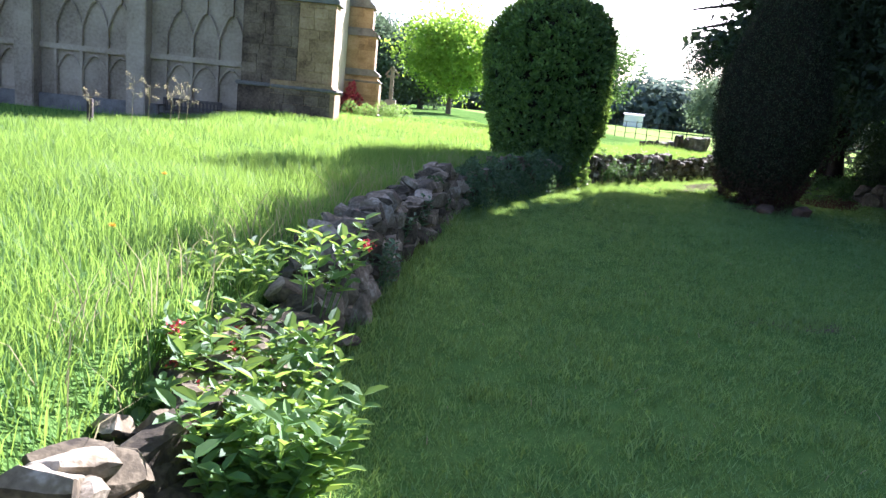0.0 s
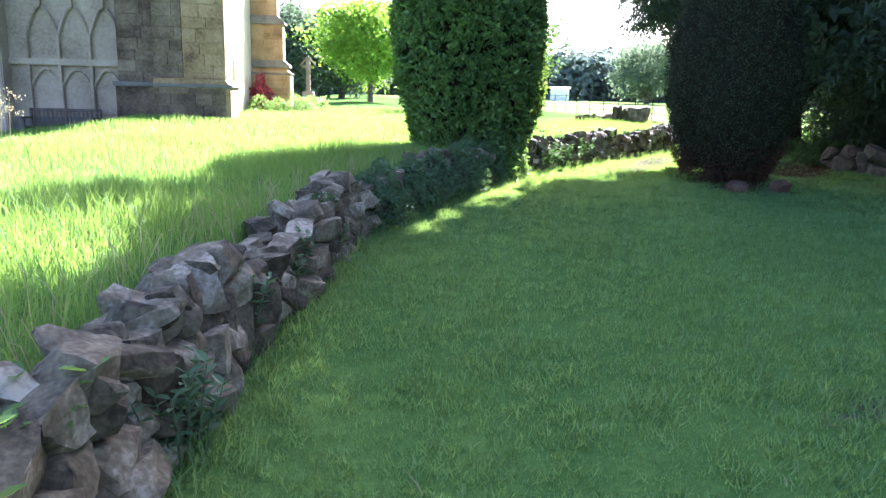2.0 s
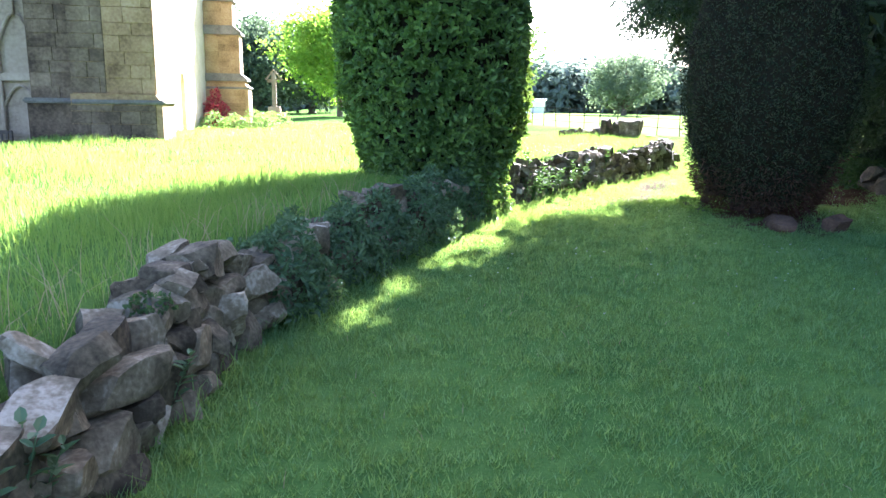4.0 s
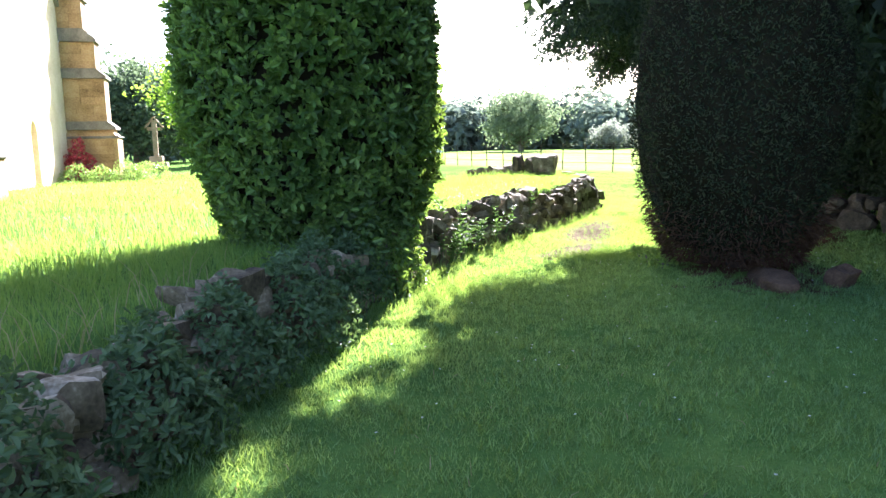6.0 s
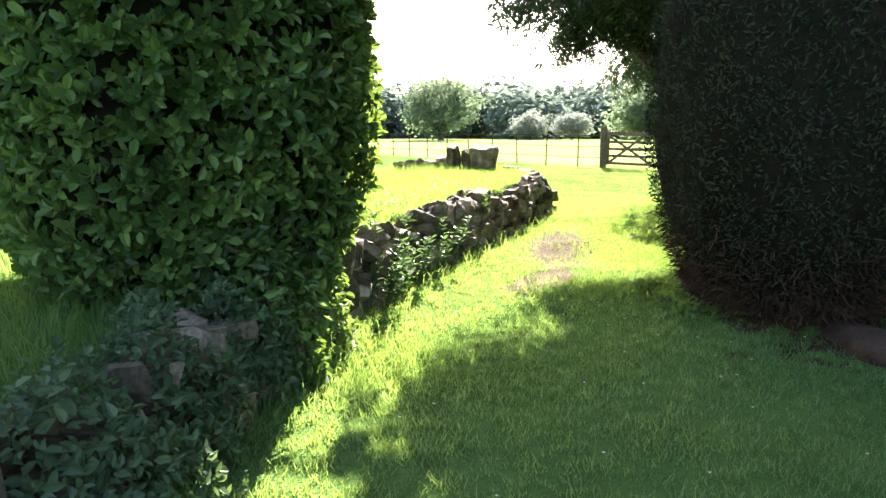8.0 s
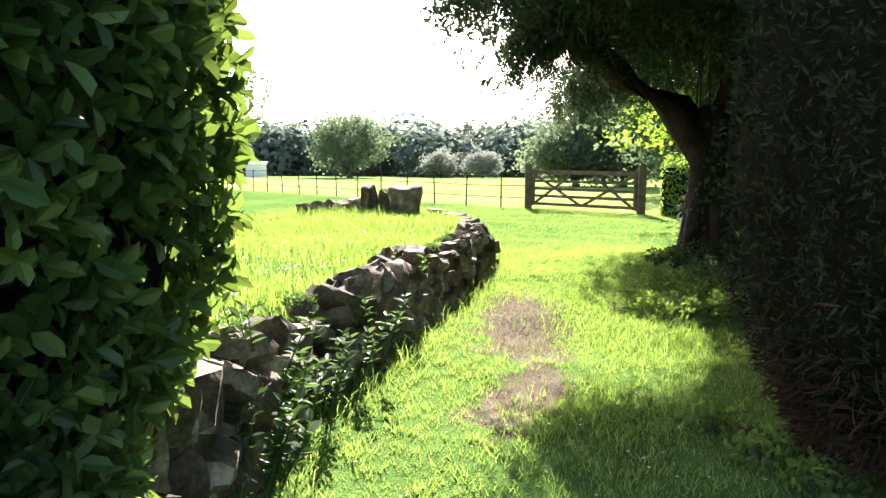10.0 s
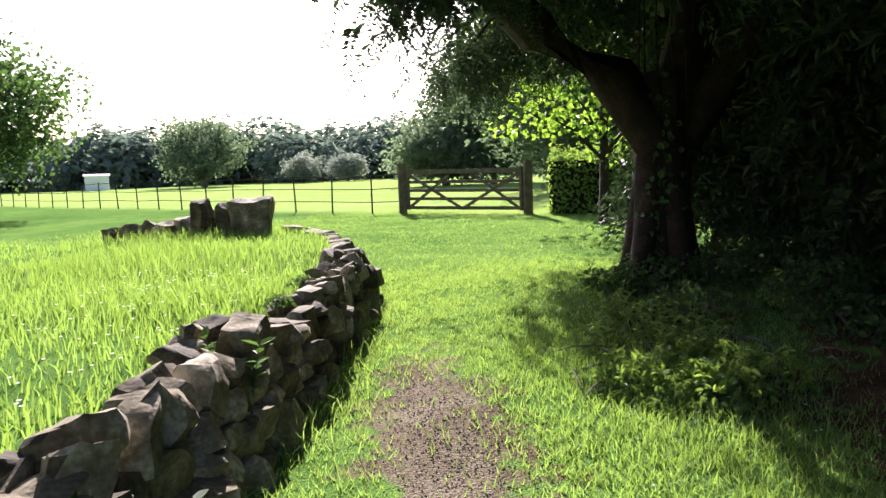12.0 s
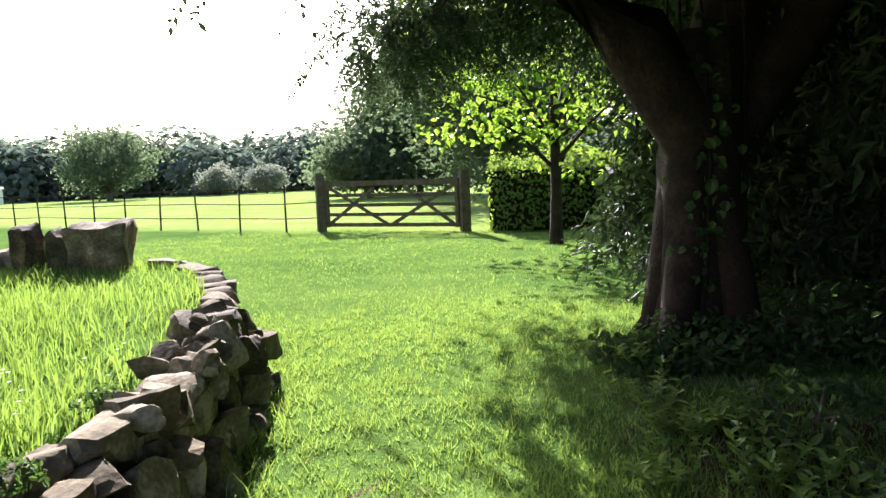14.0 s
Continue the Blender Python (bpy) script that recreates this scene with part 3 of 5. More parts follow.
# ---- clipped hedges and trees ----
def topiary(name, label, centre, base, profile, count, size, material, oval, bark, bump=0.06, squash=1.0, heart=0.13):
    """A clipped standing bush: stems, a closed shade-dark heart and a skin of leaves. profile: (z, radius) from the
    bottom up.
    """
    ob = thing(name, label, "hedge", (*centre, base))
    zs, rs = np.array([p[0] for p in profile]), np.array([p[1] for p in profile])
    z = rng.uniform(zs[0], zs[-1], count * 2)
    keep = rng.random(count * 2) < np.interp(z, zs, rs) / rs.max()
    z = z[keep][:count]
    cap = int(count * 0.18)
    z = np.concatenate([z, zs[-1] - np.abs(rng.normal(0, 0.12, cap))])
    a = rng.uniform(0, 2 * math.pi, len(z))
    lump = bump * (np.sin(a * 3 + z * 2.3) + np.sin(a * 7 - z * 3.1 + 1) * 0.6 + np.sin(a * 13 + z * 6.7) * 0.35)
    depth = np.abs(rng.normal(0, 0.075, len(z))) + 0.05 * (np.sin(a * 17 + z * 9) * np.sin(z * 15 - a * 5) > 0.35)
    r = np.interp(z, zs, rs) + lump - depth
    r[-cap:] *= np.sqrt(rng.random(cap))
    r = np.maximum(r, 0.02)
    P = np.stack([r * np.cos(a), r * np.sin(a) * squash, z - base], -1)
    slope = np.gradient(rs, zs)
    outward = unit(np.stack([np.cos(a), np.sin(a), -np.interp(z, zs, slope) * 0.8 + 0.15], -1))
    N = unit(outward + spread(len(z)) * 0.55)
    D = unit(np.cross(N, spread(len(z))) + outward * 0.45 + np.array([0, 0, 0.2]))
    if oval:
        # broad leaves stand in rosettes at the shoot ends, with gaps between
        k = 7
        pick = rng.random(len(z)) < 1.75 / k
        P, outward = np.repeat(P[pick], k, 0), np.repeat(unit(outward[pick] + spread(pick.sum()) * 0.45), k, 0)
        ref = unit(np.cross(outward, np.array([0.3, 0.2, 1.0])))
        turn = np.tile(np.arange(k) * 2.4, pick.sum())[:, None] + np.repeat(rng.uniform(0, 6.28, pick.sum()), k)[:, None]
        ray_out = ref * np.cos(turn) + np.cross(outward, ref) * np.sin(turn)
        rise = np.tile(np.linspace(0.15, 1.5, k), pick.sum())[:, None]
        P = P + outward * (rise * 0.05 - 0.02)
        D = unit(ray_out + outward * rise + np.array([0, 0, 0.35]) + spread(len(P)) * 0.4)
        N = unit(outward - ray_out * rise * 0.6 + spread(len(P)) * 0.25)
        z = P[:, 2]
    s = rng.uniform(0.65, 1.25, len(z)) * size
    part("foliage", leaves("foliage", P, D, N, s, s * (0.5 if oval else 0.28), material, oval, 0.2, oval), None, ob)
    # closed heart well inside the skin, near-black in place of shade among the twigs
    ring, m = 48, 28
    zz = np.linspace(zs[0] + 0.06, zs[-1] - 0.1, m)
    q, t = np.repeat(zz, ring), np.tile(np.linspace(0, 2 * math.pi, ring, endpoint=False), m)
    within = bump * (np.sin(t * 3 + q * 2.3) + np.sin(t * 7 - q * 3.1 + 1) * 0.6 + np.sin(t * 13 + q * 6.7) * 0.35)
    rr = np.maximum(np.interp(q, zs, rs) + within - heart, 0.03)
    V = np.stack([rr * np.cos(t), rr * np.sin(t) * squash, q - base], -1)
    F = np.array([(i * ring + j, i * ring + (j + 1) % ring, (i + 1) * ring + (j + 1) % ring, (i + 1) * ring + j) for i in range(m - 1) for j in range(ring)])
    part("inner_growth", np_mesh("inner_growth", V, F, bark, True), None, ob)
    for k in range(5):
        t = 2 * math.pi * k / 5 + 0.4
        part("stem", np_mesh("stem", *tube([(0.22 * math.cos(t), 0.22 * math.sin(t), -0.15), (0.26 * math.cos(t + 0.2), 0.26 * math.sin(t + 0.2), 0.3), (0.5 * math.cos(t), 0.5 * math.sin(t), 0.9)], [0.09, 0.07, 0.05], 7, 0.3), BARK, True), None, ob)
    return ob


# near-black: the shade inside the bushes is put into this colour
TWIG = ramp_mat("shade_dark_twigs", [(0.008, 0.008, 0.005), (0.016, 0.014, 0.008), (0.028, 0.023, 0.013)], 12, 60, 1.0, 0.6, 0.03, spec=0.1)
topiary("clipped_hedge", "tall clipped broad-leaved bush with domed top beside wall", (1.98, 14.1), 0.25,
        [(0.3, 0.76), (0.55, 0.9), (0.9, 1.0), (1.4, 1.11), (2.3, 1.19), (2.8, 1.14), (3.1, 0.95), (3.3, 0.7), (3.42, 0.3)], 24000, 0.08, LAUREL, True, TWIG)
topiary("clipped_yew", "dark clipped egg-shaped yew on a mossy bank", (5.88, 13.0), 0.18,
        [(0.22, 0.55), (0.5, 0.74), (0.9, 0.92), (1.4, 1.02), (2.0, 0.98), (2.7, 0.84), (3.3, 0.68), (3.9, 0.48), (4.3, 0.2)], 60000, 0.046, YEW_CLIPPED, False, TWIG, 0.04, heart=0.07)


DEAD = leaf_mat("dead_brown_twigs", [(0.03, 0.016, 0.01), (0.055, 0.032, 0.019), (0.09, 0.055, 0.034)], (0.15, 0.08, 0.04), 0.1, 0.8, 0.1, 3.0)
clipped_yew = bpy.data.objects["clipped_yew"]
n = 3600
t, z = rng.uniform(0, 2 * math.pi, n), np.abs(rng.normal(0, 0.26, n))
r = np.interp(z, [0, 0.3, 0.7], [0.58, 0.74, 0.93]) - np.abs(rng.normal(0, 0.05, n)) + 0.03
P = np.stack([r * np.cos(t), r * np.sin(t), z], -1)
part("dead_growth", leaves("dead_growth", P, np.stack([np.cos(t), np.sin(t), np.full(n, -0.3)], -1) + spread(n) * 0.8, spread(n), rng.uniform(0.05, 0.13, n), 0.012, DEAD), None, clipped_yew, "bare brown dead twigs")


def yew_tree(place, height, skirt, counts, lean=(0, 0), label="old spreading yew with drooping dark sprays", full=4.0, big_limbs=(), trim=None, boughs=()):
    """A yew: fluted trunk, limbs, hanging sprays. skirt(angle, rng) gives, for arrays, radius and lower edge."""
    x, y = place
    base = float(land(x, y))
    ob = thing("yew_tree", label, "tree", (x, y, base))
    trunk = [tube([(0, 0, -0.3), (0.02, 0.03, 0.35), (-0.03, 0.02, 1.1), (0.05 + lean[0], lean[1], 2.2), (0.1 + lean[0] * 1.6, lean[1] * 1.6, 4.0), (lean[0] * 2, lean[1] * 2, height * 0.8)], [0.3, 0.22, 0.2, 0.2, 0.18, 0.06], 14, 0.6)]
    for k in range(5):
        t = k * 1.3 + 0.5
        trunk.append(tube([(0.55 * math.cos(t), 0.55 * math.sin(t), -0.12), (0.27 * math.cos(t), 0.27 * math.sin(t), 0.12), (0.13 * math.cos(t), 0.13 * math.sin(t), 0.8), (0.08 * math.cos(t), 0.08 * math.sin(t), 1.8)], [0.06, 0.1, 0.12, 0.09], 8, 0.5))
    part("trunk", np_mesh("trunk", *tubes(trunk), BARK, True), None, ob, "fluted reddish brown bark")
    n_limb = counts[0]
    for pts, radii in big_limbs:
        part("limb", np_mesh("limb", *tube(pts, radii, 12, 0.35), BARK, True), None, ob, "heavy bent bough")
    for k in range(n_limb):
        t = 2 * math.pi * k / n_limb + random.uniform(-0.2, 0.2)
        r, low = skirt(t)
        z0 = random.uniform(1.5, height * 0.55)
        reach = r * random.uniform(0.72, 0.95) * (1 if z0 < height * 0.45 else 0.75)
        rise = random.uniform(0.5, 1.5)
        pts = [(0.1 * math.cos(t), 0.1 * math.sin(t), z0), (reach * 0.35 * math.cos(t), reach * 0.35 * math.sin(t), z0 + rise * 0.7),
               (reach * 0.7 * math.cos(t + 0.1), reach * 0.7 * math.sin(t + 0.1), z0 + rise), (reach * math.cos(t + 0.12), reach * math.sin(t + 0.12), max(low + 0.25, z0 + rise * 0.6))]
        part("limb", np_mesh("limb", *tube(pts, [0.11, 0.085, 0.055, 0.02], 8, 0.3), BARK, True), None, ob)
    # sprays: drooping twigs thick with needles: a shell, a ragged underside, and some within
    def radius(t, z):
        rl = np.array([skirt(v) for v in t])
        belly = smooth(rl[:, 1] + 0.1, rl[:, 1] + 0.8, z)
        dome = np.sqrt(np.clip(1 - (np.maximum(z - height * 0.45, 0) / (height * 0.55)) ** 2, 0.02, 1))
        wide = full(t, z) if callable(full) else full
        return (rl[:, 0] + (wide - rl[:, 0]) * belly) * dome

    def inside(n, under, u0, u1):
        t = rng.uniform(0, 2 * math.pi, n)
        low = np.array([skirt(v)[1] for v in t])
        u = np.sqrt(rng.uniform(u0 ** 2, u1 ** 2, n))
        z = low + (height - low) * rng.random(n) ** 1.3
        beneath = rng.random(n) < under
        z = np.where(beneath, low + np.abs(rng.normal(0, 0.22, n)), z)
        u = np.where(beneath, np.sqrt(rng.uniform(0.05, 1, n)), u)
        r = radius(t, z) * u
        P = np.stack([r * np.cos(t), r * np.sin(t), z - base], -1)
        keep = np.ones(n, bool) if trim is None else trim(P[:, 0] + x, P[:, 1] + y, z)
        return P[keep], t[keep]

    n_spray, k = counts[1], counts[2]
    C, t = inside(n_spray, 0.45, 0.7, 1.0)
    n_spray = len(t)
    C = np.repeat(C, k, 0)
    out = np.repeat(np.stack([np.cos(t), np.sin(t), np.zeros_like(t)], -1), k, 0)
    drop = np.tile(np.linspace(0, 1, k), n_spray)[:, None]
    hang = out * 0.3 + np.array([0, 0, -0.5])
    side = np.repeat(spread(n_spray), k, 0)
    P = C + (hang + side * 0.35) * drop * 0.6 + rng.normal(0, 0.03, C.shape)
    D = unit(hang + side * 0.4 + spread(len(P)) * 0.8)
    L = rng.uniform(0.05, 0.11, len(P)) * counts[4]
    part("foliage", leaves("foliage", P, D, spread(len(P)), L, L * 0.3, YEW), None, ob, "dark drooping needle sprays")
    # long outer boughs hung with feathery twigs
    for end, n in boughs:
        end = Vector(end) - Vector((x, y, base))
        start = Vector((0.15, 0, max(end.z + 0.2, 3.0)))
        line = [start.lerp(end, f) + Vector((0, 0, 0.4 * math.sin(f * math.pi))) for f in (0, 0.25, 0.5, 0.75, 1)]
        part("limb", np_mesh("limb", *tube(line, [0.07, 0.055, 0.04, 0.025, 0.01], 7, 0.3), BARK, True), None, ob)
        f = rng.uniform(0.86, 1.08, n)[:, None]
        C = np.array(start) * (1 - f) + np.array(end) * f + np.array([0, 0, 0.4]) * np.sin(np.minimum(f, 1) * math.pi) + rng.normal(0, 1, (n, 3)) * [0.2, 0.2, 0.12]
        way = unit(rng.normal(0, 1, (n, 3)) * [1, 1, 0.2])
        k2 = 40
        g = np.tile(np.linspace(0, 1, k2), n)[:, None]
        reach = np.repeat(rng.uniform(0.3, 0.65, n), k2)[:, None]
        along_t = np.repeat(way, k2, 0) * 0.75
        P = np.repeat(C, k2, 0) + (along_t * g + np.array([0, 0, -0.85]) * g ** 1.7) * reach
        slope = unit(along_t + np.array([0, 0, -1.45]) * g ** 0.7)
        flank = unit(np.cross(slope, np.repeat(spread(n), k2, 0))) * np.tile(np.where(np.arange(k2) % 2, 1, -1), n)[:, None]
        L = (rng.uniform(0.05, 0.09, len(P))[:, None] * (1.15 - 0.6 * g))[:, 0]
        part("hanging_sprays", leaves("hanging_sprays", P, slope * 0.6 + flank + spread(len(P)) * 0.2, spread(len(P)), L, L * 0.34, YEW), None, ob)
    # inner boughs, dense and broad, that keep the light out
    m = counts[3]
    P, t = inside(m, 0.15, 0.0, 0.8)
    m = len(t)
    P[:, 2] += 0.35
    part("inner_foliage", leaves("inner_foliage", P, spread(m), spread(m), 0.26, 0.16, YEW), None, ob)
    return ob


def skirt_path(t):
    """The yew by the path: low and wide over the path, shorter elsewhere."""
    west, east = max(0.0, math.cos(t - 3.4)) ** 3, max(0.0, math.cos(t - 0.95)) ** 3
    wob = 0.2 * math.sin(t * 5) + 0.16 * math.sin(t * 11 + 1) + 0.1 * math.sin(t * 23)
    return 2.4 + 2.25 * west + 2.0 * east + wob, 2.6 + 0.22 * west + 0.95 * max(0.0, math.cos(t - 2.0)) ** 3 + 0.12 * math.sin(t * 7 + 0.6) + 0.1 * math.sin(t * 17)


def crown_path(t, z):
    """Upper reach of the path yew: one long unseen bough is added westward for shade."""
    turn = np.maximum(0.0, np.cos(t - 3.75)) ** 3
    bough = np.maximum(0.0, np.cos(t - 3.3)) ** 12 * smooth(5.3, 6.0, z) * (1 - smooth(7.2, 8.2, z))
    return 3.05 + 1.1 * turn + 1.7 * bough


SUN_FLECKS = ((0.25, 5.65, 0.25), (1.4, 2.7, 0.28), (0.9, 9.2, 0.2), (1.1, 9.6, 0.15), (1.4, 10.3, 0.22), (1.25, 10.0, 0.1), (1.9, 10.9, 0.25), (2.6, 10.5, 0.13), (4.4, 13.6, 0.16), (3.9, 13.1, 0.13), (4.2, 12.6, 0.12), (2.8, 10.9, 0.1))


def in_fleck(sx, sy):
    """Sun patches set on the lawn: leaves that would shade them are left out."""
    hit = np.zeros(np.shape(sx), bool)
    for cx, cy, r in SUN_FLECKS:
        hit |= np.hypot(sx - cx, (sy - cy) * 0.8) < (r + 0.08) * (1 + 0.35 * np.sin(sx * 21 + cy) * np.sin(sy * 19 + cx))
    return hit


def open_side(x, y, z):
    """The crown stops short of the open lawn to the north-west, and leaves that would shade chosen sunlit ground along
    the path are cut, save a few stray twigs.
    """
    body = y < 17.05 + 0.73 * (x - 5.6) + 2.8 * smooth(9.4, 10.6, x) + 3.0 * smooth(4.2, 5.0, z) + rng.normal(0, 0.12, len(x))
    fall = (z - 0.15) / math.tan(SUN_HEIGHT)
    sx, sy = x - fall * math.sin(SUN_BEARING), y - fall * math.cos(SUN_BEARING)
    wave = 0.13 * np.sin(sy * 4.1 + sx) + 0.1 * np.sin(sy * 9.3) + 0.08 * np.sin(sx * 8 + sy * 3)
    strip = (sy > 9.6) & (sy <= 14) & (sx < np.interp(sy, [10.4, 11.7, 12.5, 13.3, 14.0], [2.0, 2.8, 2.95, 3.35, 4.3]) + wave) & (sy > 10.7)
    glade = (sy > 14.0 + 0.3 * (sx - 4.1) + wave) & (sx < np.interp(sy, [14.5, 15.4, 16.5, 17.0, 18.2, 19.4, 20.5], [6.8, 7.4, 8.2, 7.2, 7.6, 9.4, 12.0]) + 2 * wave)
    return body & (~(strip | glade | in_fleck(sx, sy)) | (rng.random(len(x)) < 0.02))


def skirt_low(t):
    return 1.35 + 0.2 * math.sin(t * 4 + 1) + 0.12 * math.sin(t * 9), 0.75 + 0.2 * math.sin(t * 6)


def skirt_row(t):
    return 4.3 + 0.4 * math.sin(t * 4 + 1) + 0.2 * math.sin(t * 9), 1.9 + 0.3 * math.sin(t * 6) + 0.2 * math.sin(t * 15)


yew_tree((9.55, 17.45), 9.8, skirt_path, (14, 12000, 15, 26000, 1.0), (0.3, -0.1), "old spreading yew leaning over the churchyard path", full=crown_path, trim=open_side,
         boughs=[((7.6, 17.9, 3.0), 90), ((8.0, 18.1, 3.15), 100), ((5.9, 17.1, 3.3), 34), ((6.5, 17.35, 3.15), 80), ((7.0, 17.7, 2.5), 80), ((7.3, 17.5, 2.75), 70), ((9.9, 20.6, 2.5), 55), ((10.4, 20.7, 2.5), 60), ((11.0, 21.1, 2.7), 90), ((11.6, 22.2, 2.7), 60), ((11.7, 20.8, 2.7), 80)],
         big_limbs=[([(-0.05, 0, 1.2), (-0.35, 0.25, 1.75), (-1.0, 0.5, 2.15), (-1.9, 0.6, 2.75), (-2.9, 0.4, 3.2)], [0.2, 0.21, 0.19, 0.14, 0.06]), ([(0.1, 0.05, 1.0), (0.5, -0.5, 2.0), (0.8, -1.3, 3.3)], [0.2, 0.17, 0.1])])
# unseen high leaves added west on the path yew to shade wall and lawn
n = 19000
u, t = np.sqrt(rng.random(n)), rng.uniform(0, 2 * math.pi, n)
P = np.stack([7.2 + 4.7 * u * np.cos(t), 17.2 + 4.9 * u * np.sin(t), 6.8 + 1.9 * rng.uniform(-1, 1, n) * np.sqrt(1 - 0.8 * u * u)], -1)
fall = (P[:, 2] - 0.15) / math.tan(SUN_HEIGHT)
sx, sy = P[:, 0] - fall * math.sin(SUN_BEARING), P[:, 1] - fall * math.cos(SUN_BEARING)
wave = 0.16 * np.sin(sy * 3.7 + sx) + 0.12 * np.sin(sy * 8.3 + 1) + 0.09 * np.sin(sx * 7 + sy * 3)
# leaves stay only where their shadow is wanted on wall, lawn or meadow
over_wall = sx > np.interp(sy, [2.8, 3.4, 9.2, 10.5, 11.0, 11.7, 12.5], [0.1, -1.4, -0.75, 0.2, 2.0, 2.8, 3.1]) + wave
band = (np.abs(sy - 8.0 - 0.15 * sx) < 0.8 + wave) & (sx > -2.3 + wave)
keep = (over_wall | band) & ~in_fleck(sx, sy) & (sy < 12.6)
path_yew = bpy.data.objects["yew_tree"]
P = P[keep] - np.array([*path_yew.matrix_world.translation])
n = len(P)
part("upper_foliage", leaves("upper_foliage", P, spread(n), spread(n), 0.3, 0.2, YEW), None, path_yew)
# the three beyond x = 14 are added to keep the gap behind dark
for x, y in ((11.3, 16.0), (11.9, 17.9), (12.6, 16.4), (11.0, 14.6), (14.2, 15.0), (14.0, 12.6), (14.4, 17.2)):
    yew_tree((x, y), 3.6, skirt_low, (5, 1500, 8, 1500, 1.35), label="young yew filling the deep shade", full=1.3)
yew_tree((11.6, 12.6), 10.5, skirt_row, (12, 5000, 9, 14000, 1.5), full=4.9)
yew_tree((11.8, 6.6), 10.5, skirt_row, (12, 4500, 8, 14000, 1.6), full=4.9)
yew_tree((12.2, 0.4), 10.5, skirt_row, (10, 2600, 7, 6000, 1.8), full=4.9)
yew_tree((15.5, 10.0), 11.0, skirt_row, (8, 2200, 7, 6000, 1.8), full=4.9)
yew_tree((16.5, 3.5), 11.0, skirt_row, (8, 2200, 7, 6000, 1.8), full=4.9)


def tree(name, label, place, height, crown_r, crown_z, trunk_r, clumps, per, leaf, material, bark=BARK_GREY, clump_r=0.16, group=""):
    """A broadleaf tree: tapered trunk, limbs, and an uneven crown of leafy clumps with gaps."""
    x, y = place
    ob = thing(name, label, "tree", (x, y, float(land(x, y))), group)
    rise = height - crown_z
    limbs = [tube([(0, 0, -0.2), (0.02, 0, crown_z * 0.4), (0.05, 0.03, crown_z), (0, 0, crown_z + rise * 0.75)], [trunk_r * 1.3, trunk_r, trunk_r * 0.8, trunk_r * 0.15], 9, 0.2)]
    for k in range(9):
        t, up = k * 2.4, crown_z * (0.55 + 0.05 * k)
        e = crown_r * random.uniform(0.55, 0.85)
        limbs.append(tube([(0, 0, up), (e * 0.4 * math.cos(t), e * 0.4 * math.sin(t), up + rise * 0.22), (e * math.cos(t), e * math.sin(t), up + rise * random.uniform(0.3, 0.6))], [trunk_r * 0.45, trunk_r * 0.25, trunk_r * 0.07], 6))
    part("trunk", np_mesh("trunk", *tubes(limbs), bark, True), None, ob)
    d = spread(clumps)
    mid = crown_z + rise * 0.45
    half = np.where(d[:, 2] > 0, height - mid, mid - crown_z * 0.72)
    rad = rng.uniform(0.35, 1.0, clumps) ** 0.5 * (1 + 0.24 * np.sin(d[:, 0] * 5 + d[:, 1] * 7 + x) + 0.18 * np.sin(d[:, 2] * 9 + d[:, 0] * 8 + y))
    C = d * rad[:, None] * np.stack([np.full(clumps, crown_r)] * 2 + [half], -1) * 0.9 + np.array([0, 0, mid])
    P = np.repeat(C, per, 0) + rng.normal(0, 1, (clumps * per, 3)) * crown_r * clump_r * np.array([1, 1, 0.6])
    N = unit(spread(len(P)) + np.array([0, 0, 0.8]))
    L = rng.uniform(0.6, 1.3, len(P)) * leaf
    part("crown", leaves("crown", P, np.cross(N, spread(len(P))), N, L, L * 0.7, material), None, ob)
    return ob


tree("lime_tree", "round bright green spring tree on the far lawn", (0.5, 60.0), 7.9, 4.1, 2.2, 0.2, 420, 34, 0.30, LIME)
tree("churchyard_tree", "leafy green tree beyond the long grass", (7.7, 43.0), 6.2, 2.9, 1.7, 0.16, 330, 34, 0.2, IVY)
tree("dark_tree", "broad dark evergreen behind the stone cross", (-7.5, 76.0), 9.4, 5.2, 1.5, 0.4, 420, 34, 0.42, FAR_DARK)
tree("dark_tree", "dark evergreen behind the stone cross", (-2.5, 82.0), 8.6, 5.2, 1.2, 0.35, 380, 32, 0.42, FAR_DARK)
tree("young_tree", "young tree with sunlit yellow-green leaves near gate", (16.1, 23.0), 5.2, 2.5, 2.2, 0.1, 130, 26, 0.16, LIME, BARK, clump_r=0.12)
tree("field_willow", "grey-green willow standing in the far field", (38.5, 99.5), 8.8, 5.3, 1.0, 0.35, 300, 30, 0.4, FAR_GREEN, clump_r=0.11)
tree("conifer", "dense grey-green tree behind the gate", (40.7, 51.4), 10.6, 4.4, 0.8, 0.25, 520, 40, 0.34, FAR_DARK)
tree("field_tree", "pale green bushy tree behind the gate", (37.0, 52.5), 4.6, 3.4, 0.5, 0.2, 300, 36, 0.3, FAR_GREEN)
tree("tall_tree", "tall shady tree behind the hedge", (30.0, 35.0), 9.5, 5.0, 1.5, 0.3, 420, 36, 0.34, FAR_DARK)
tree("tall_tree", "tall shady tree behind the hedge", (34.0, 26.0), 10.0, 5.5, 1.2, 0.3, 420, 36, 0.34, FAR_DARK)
for x, y, r in ((51.0, 97.5, 2.5), (56.2, 95.0, 2.6), (63.5, 92.0, 2.2)):
    tree("blossom_shrub", "pale blossoming round shrub in the field", (x, y), r * 1.4, r, 0.3, 0.1, 160, 30, 0.3, FAR_PALE)

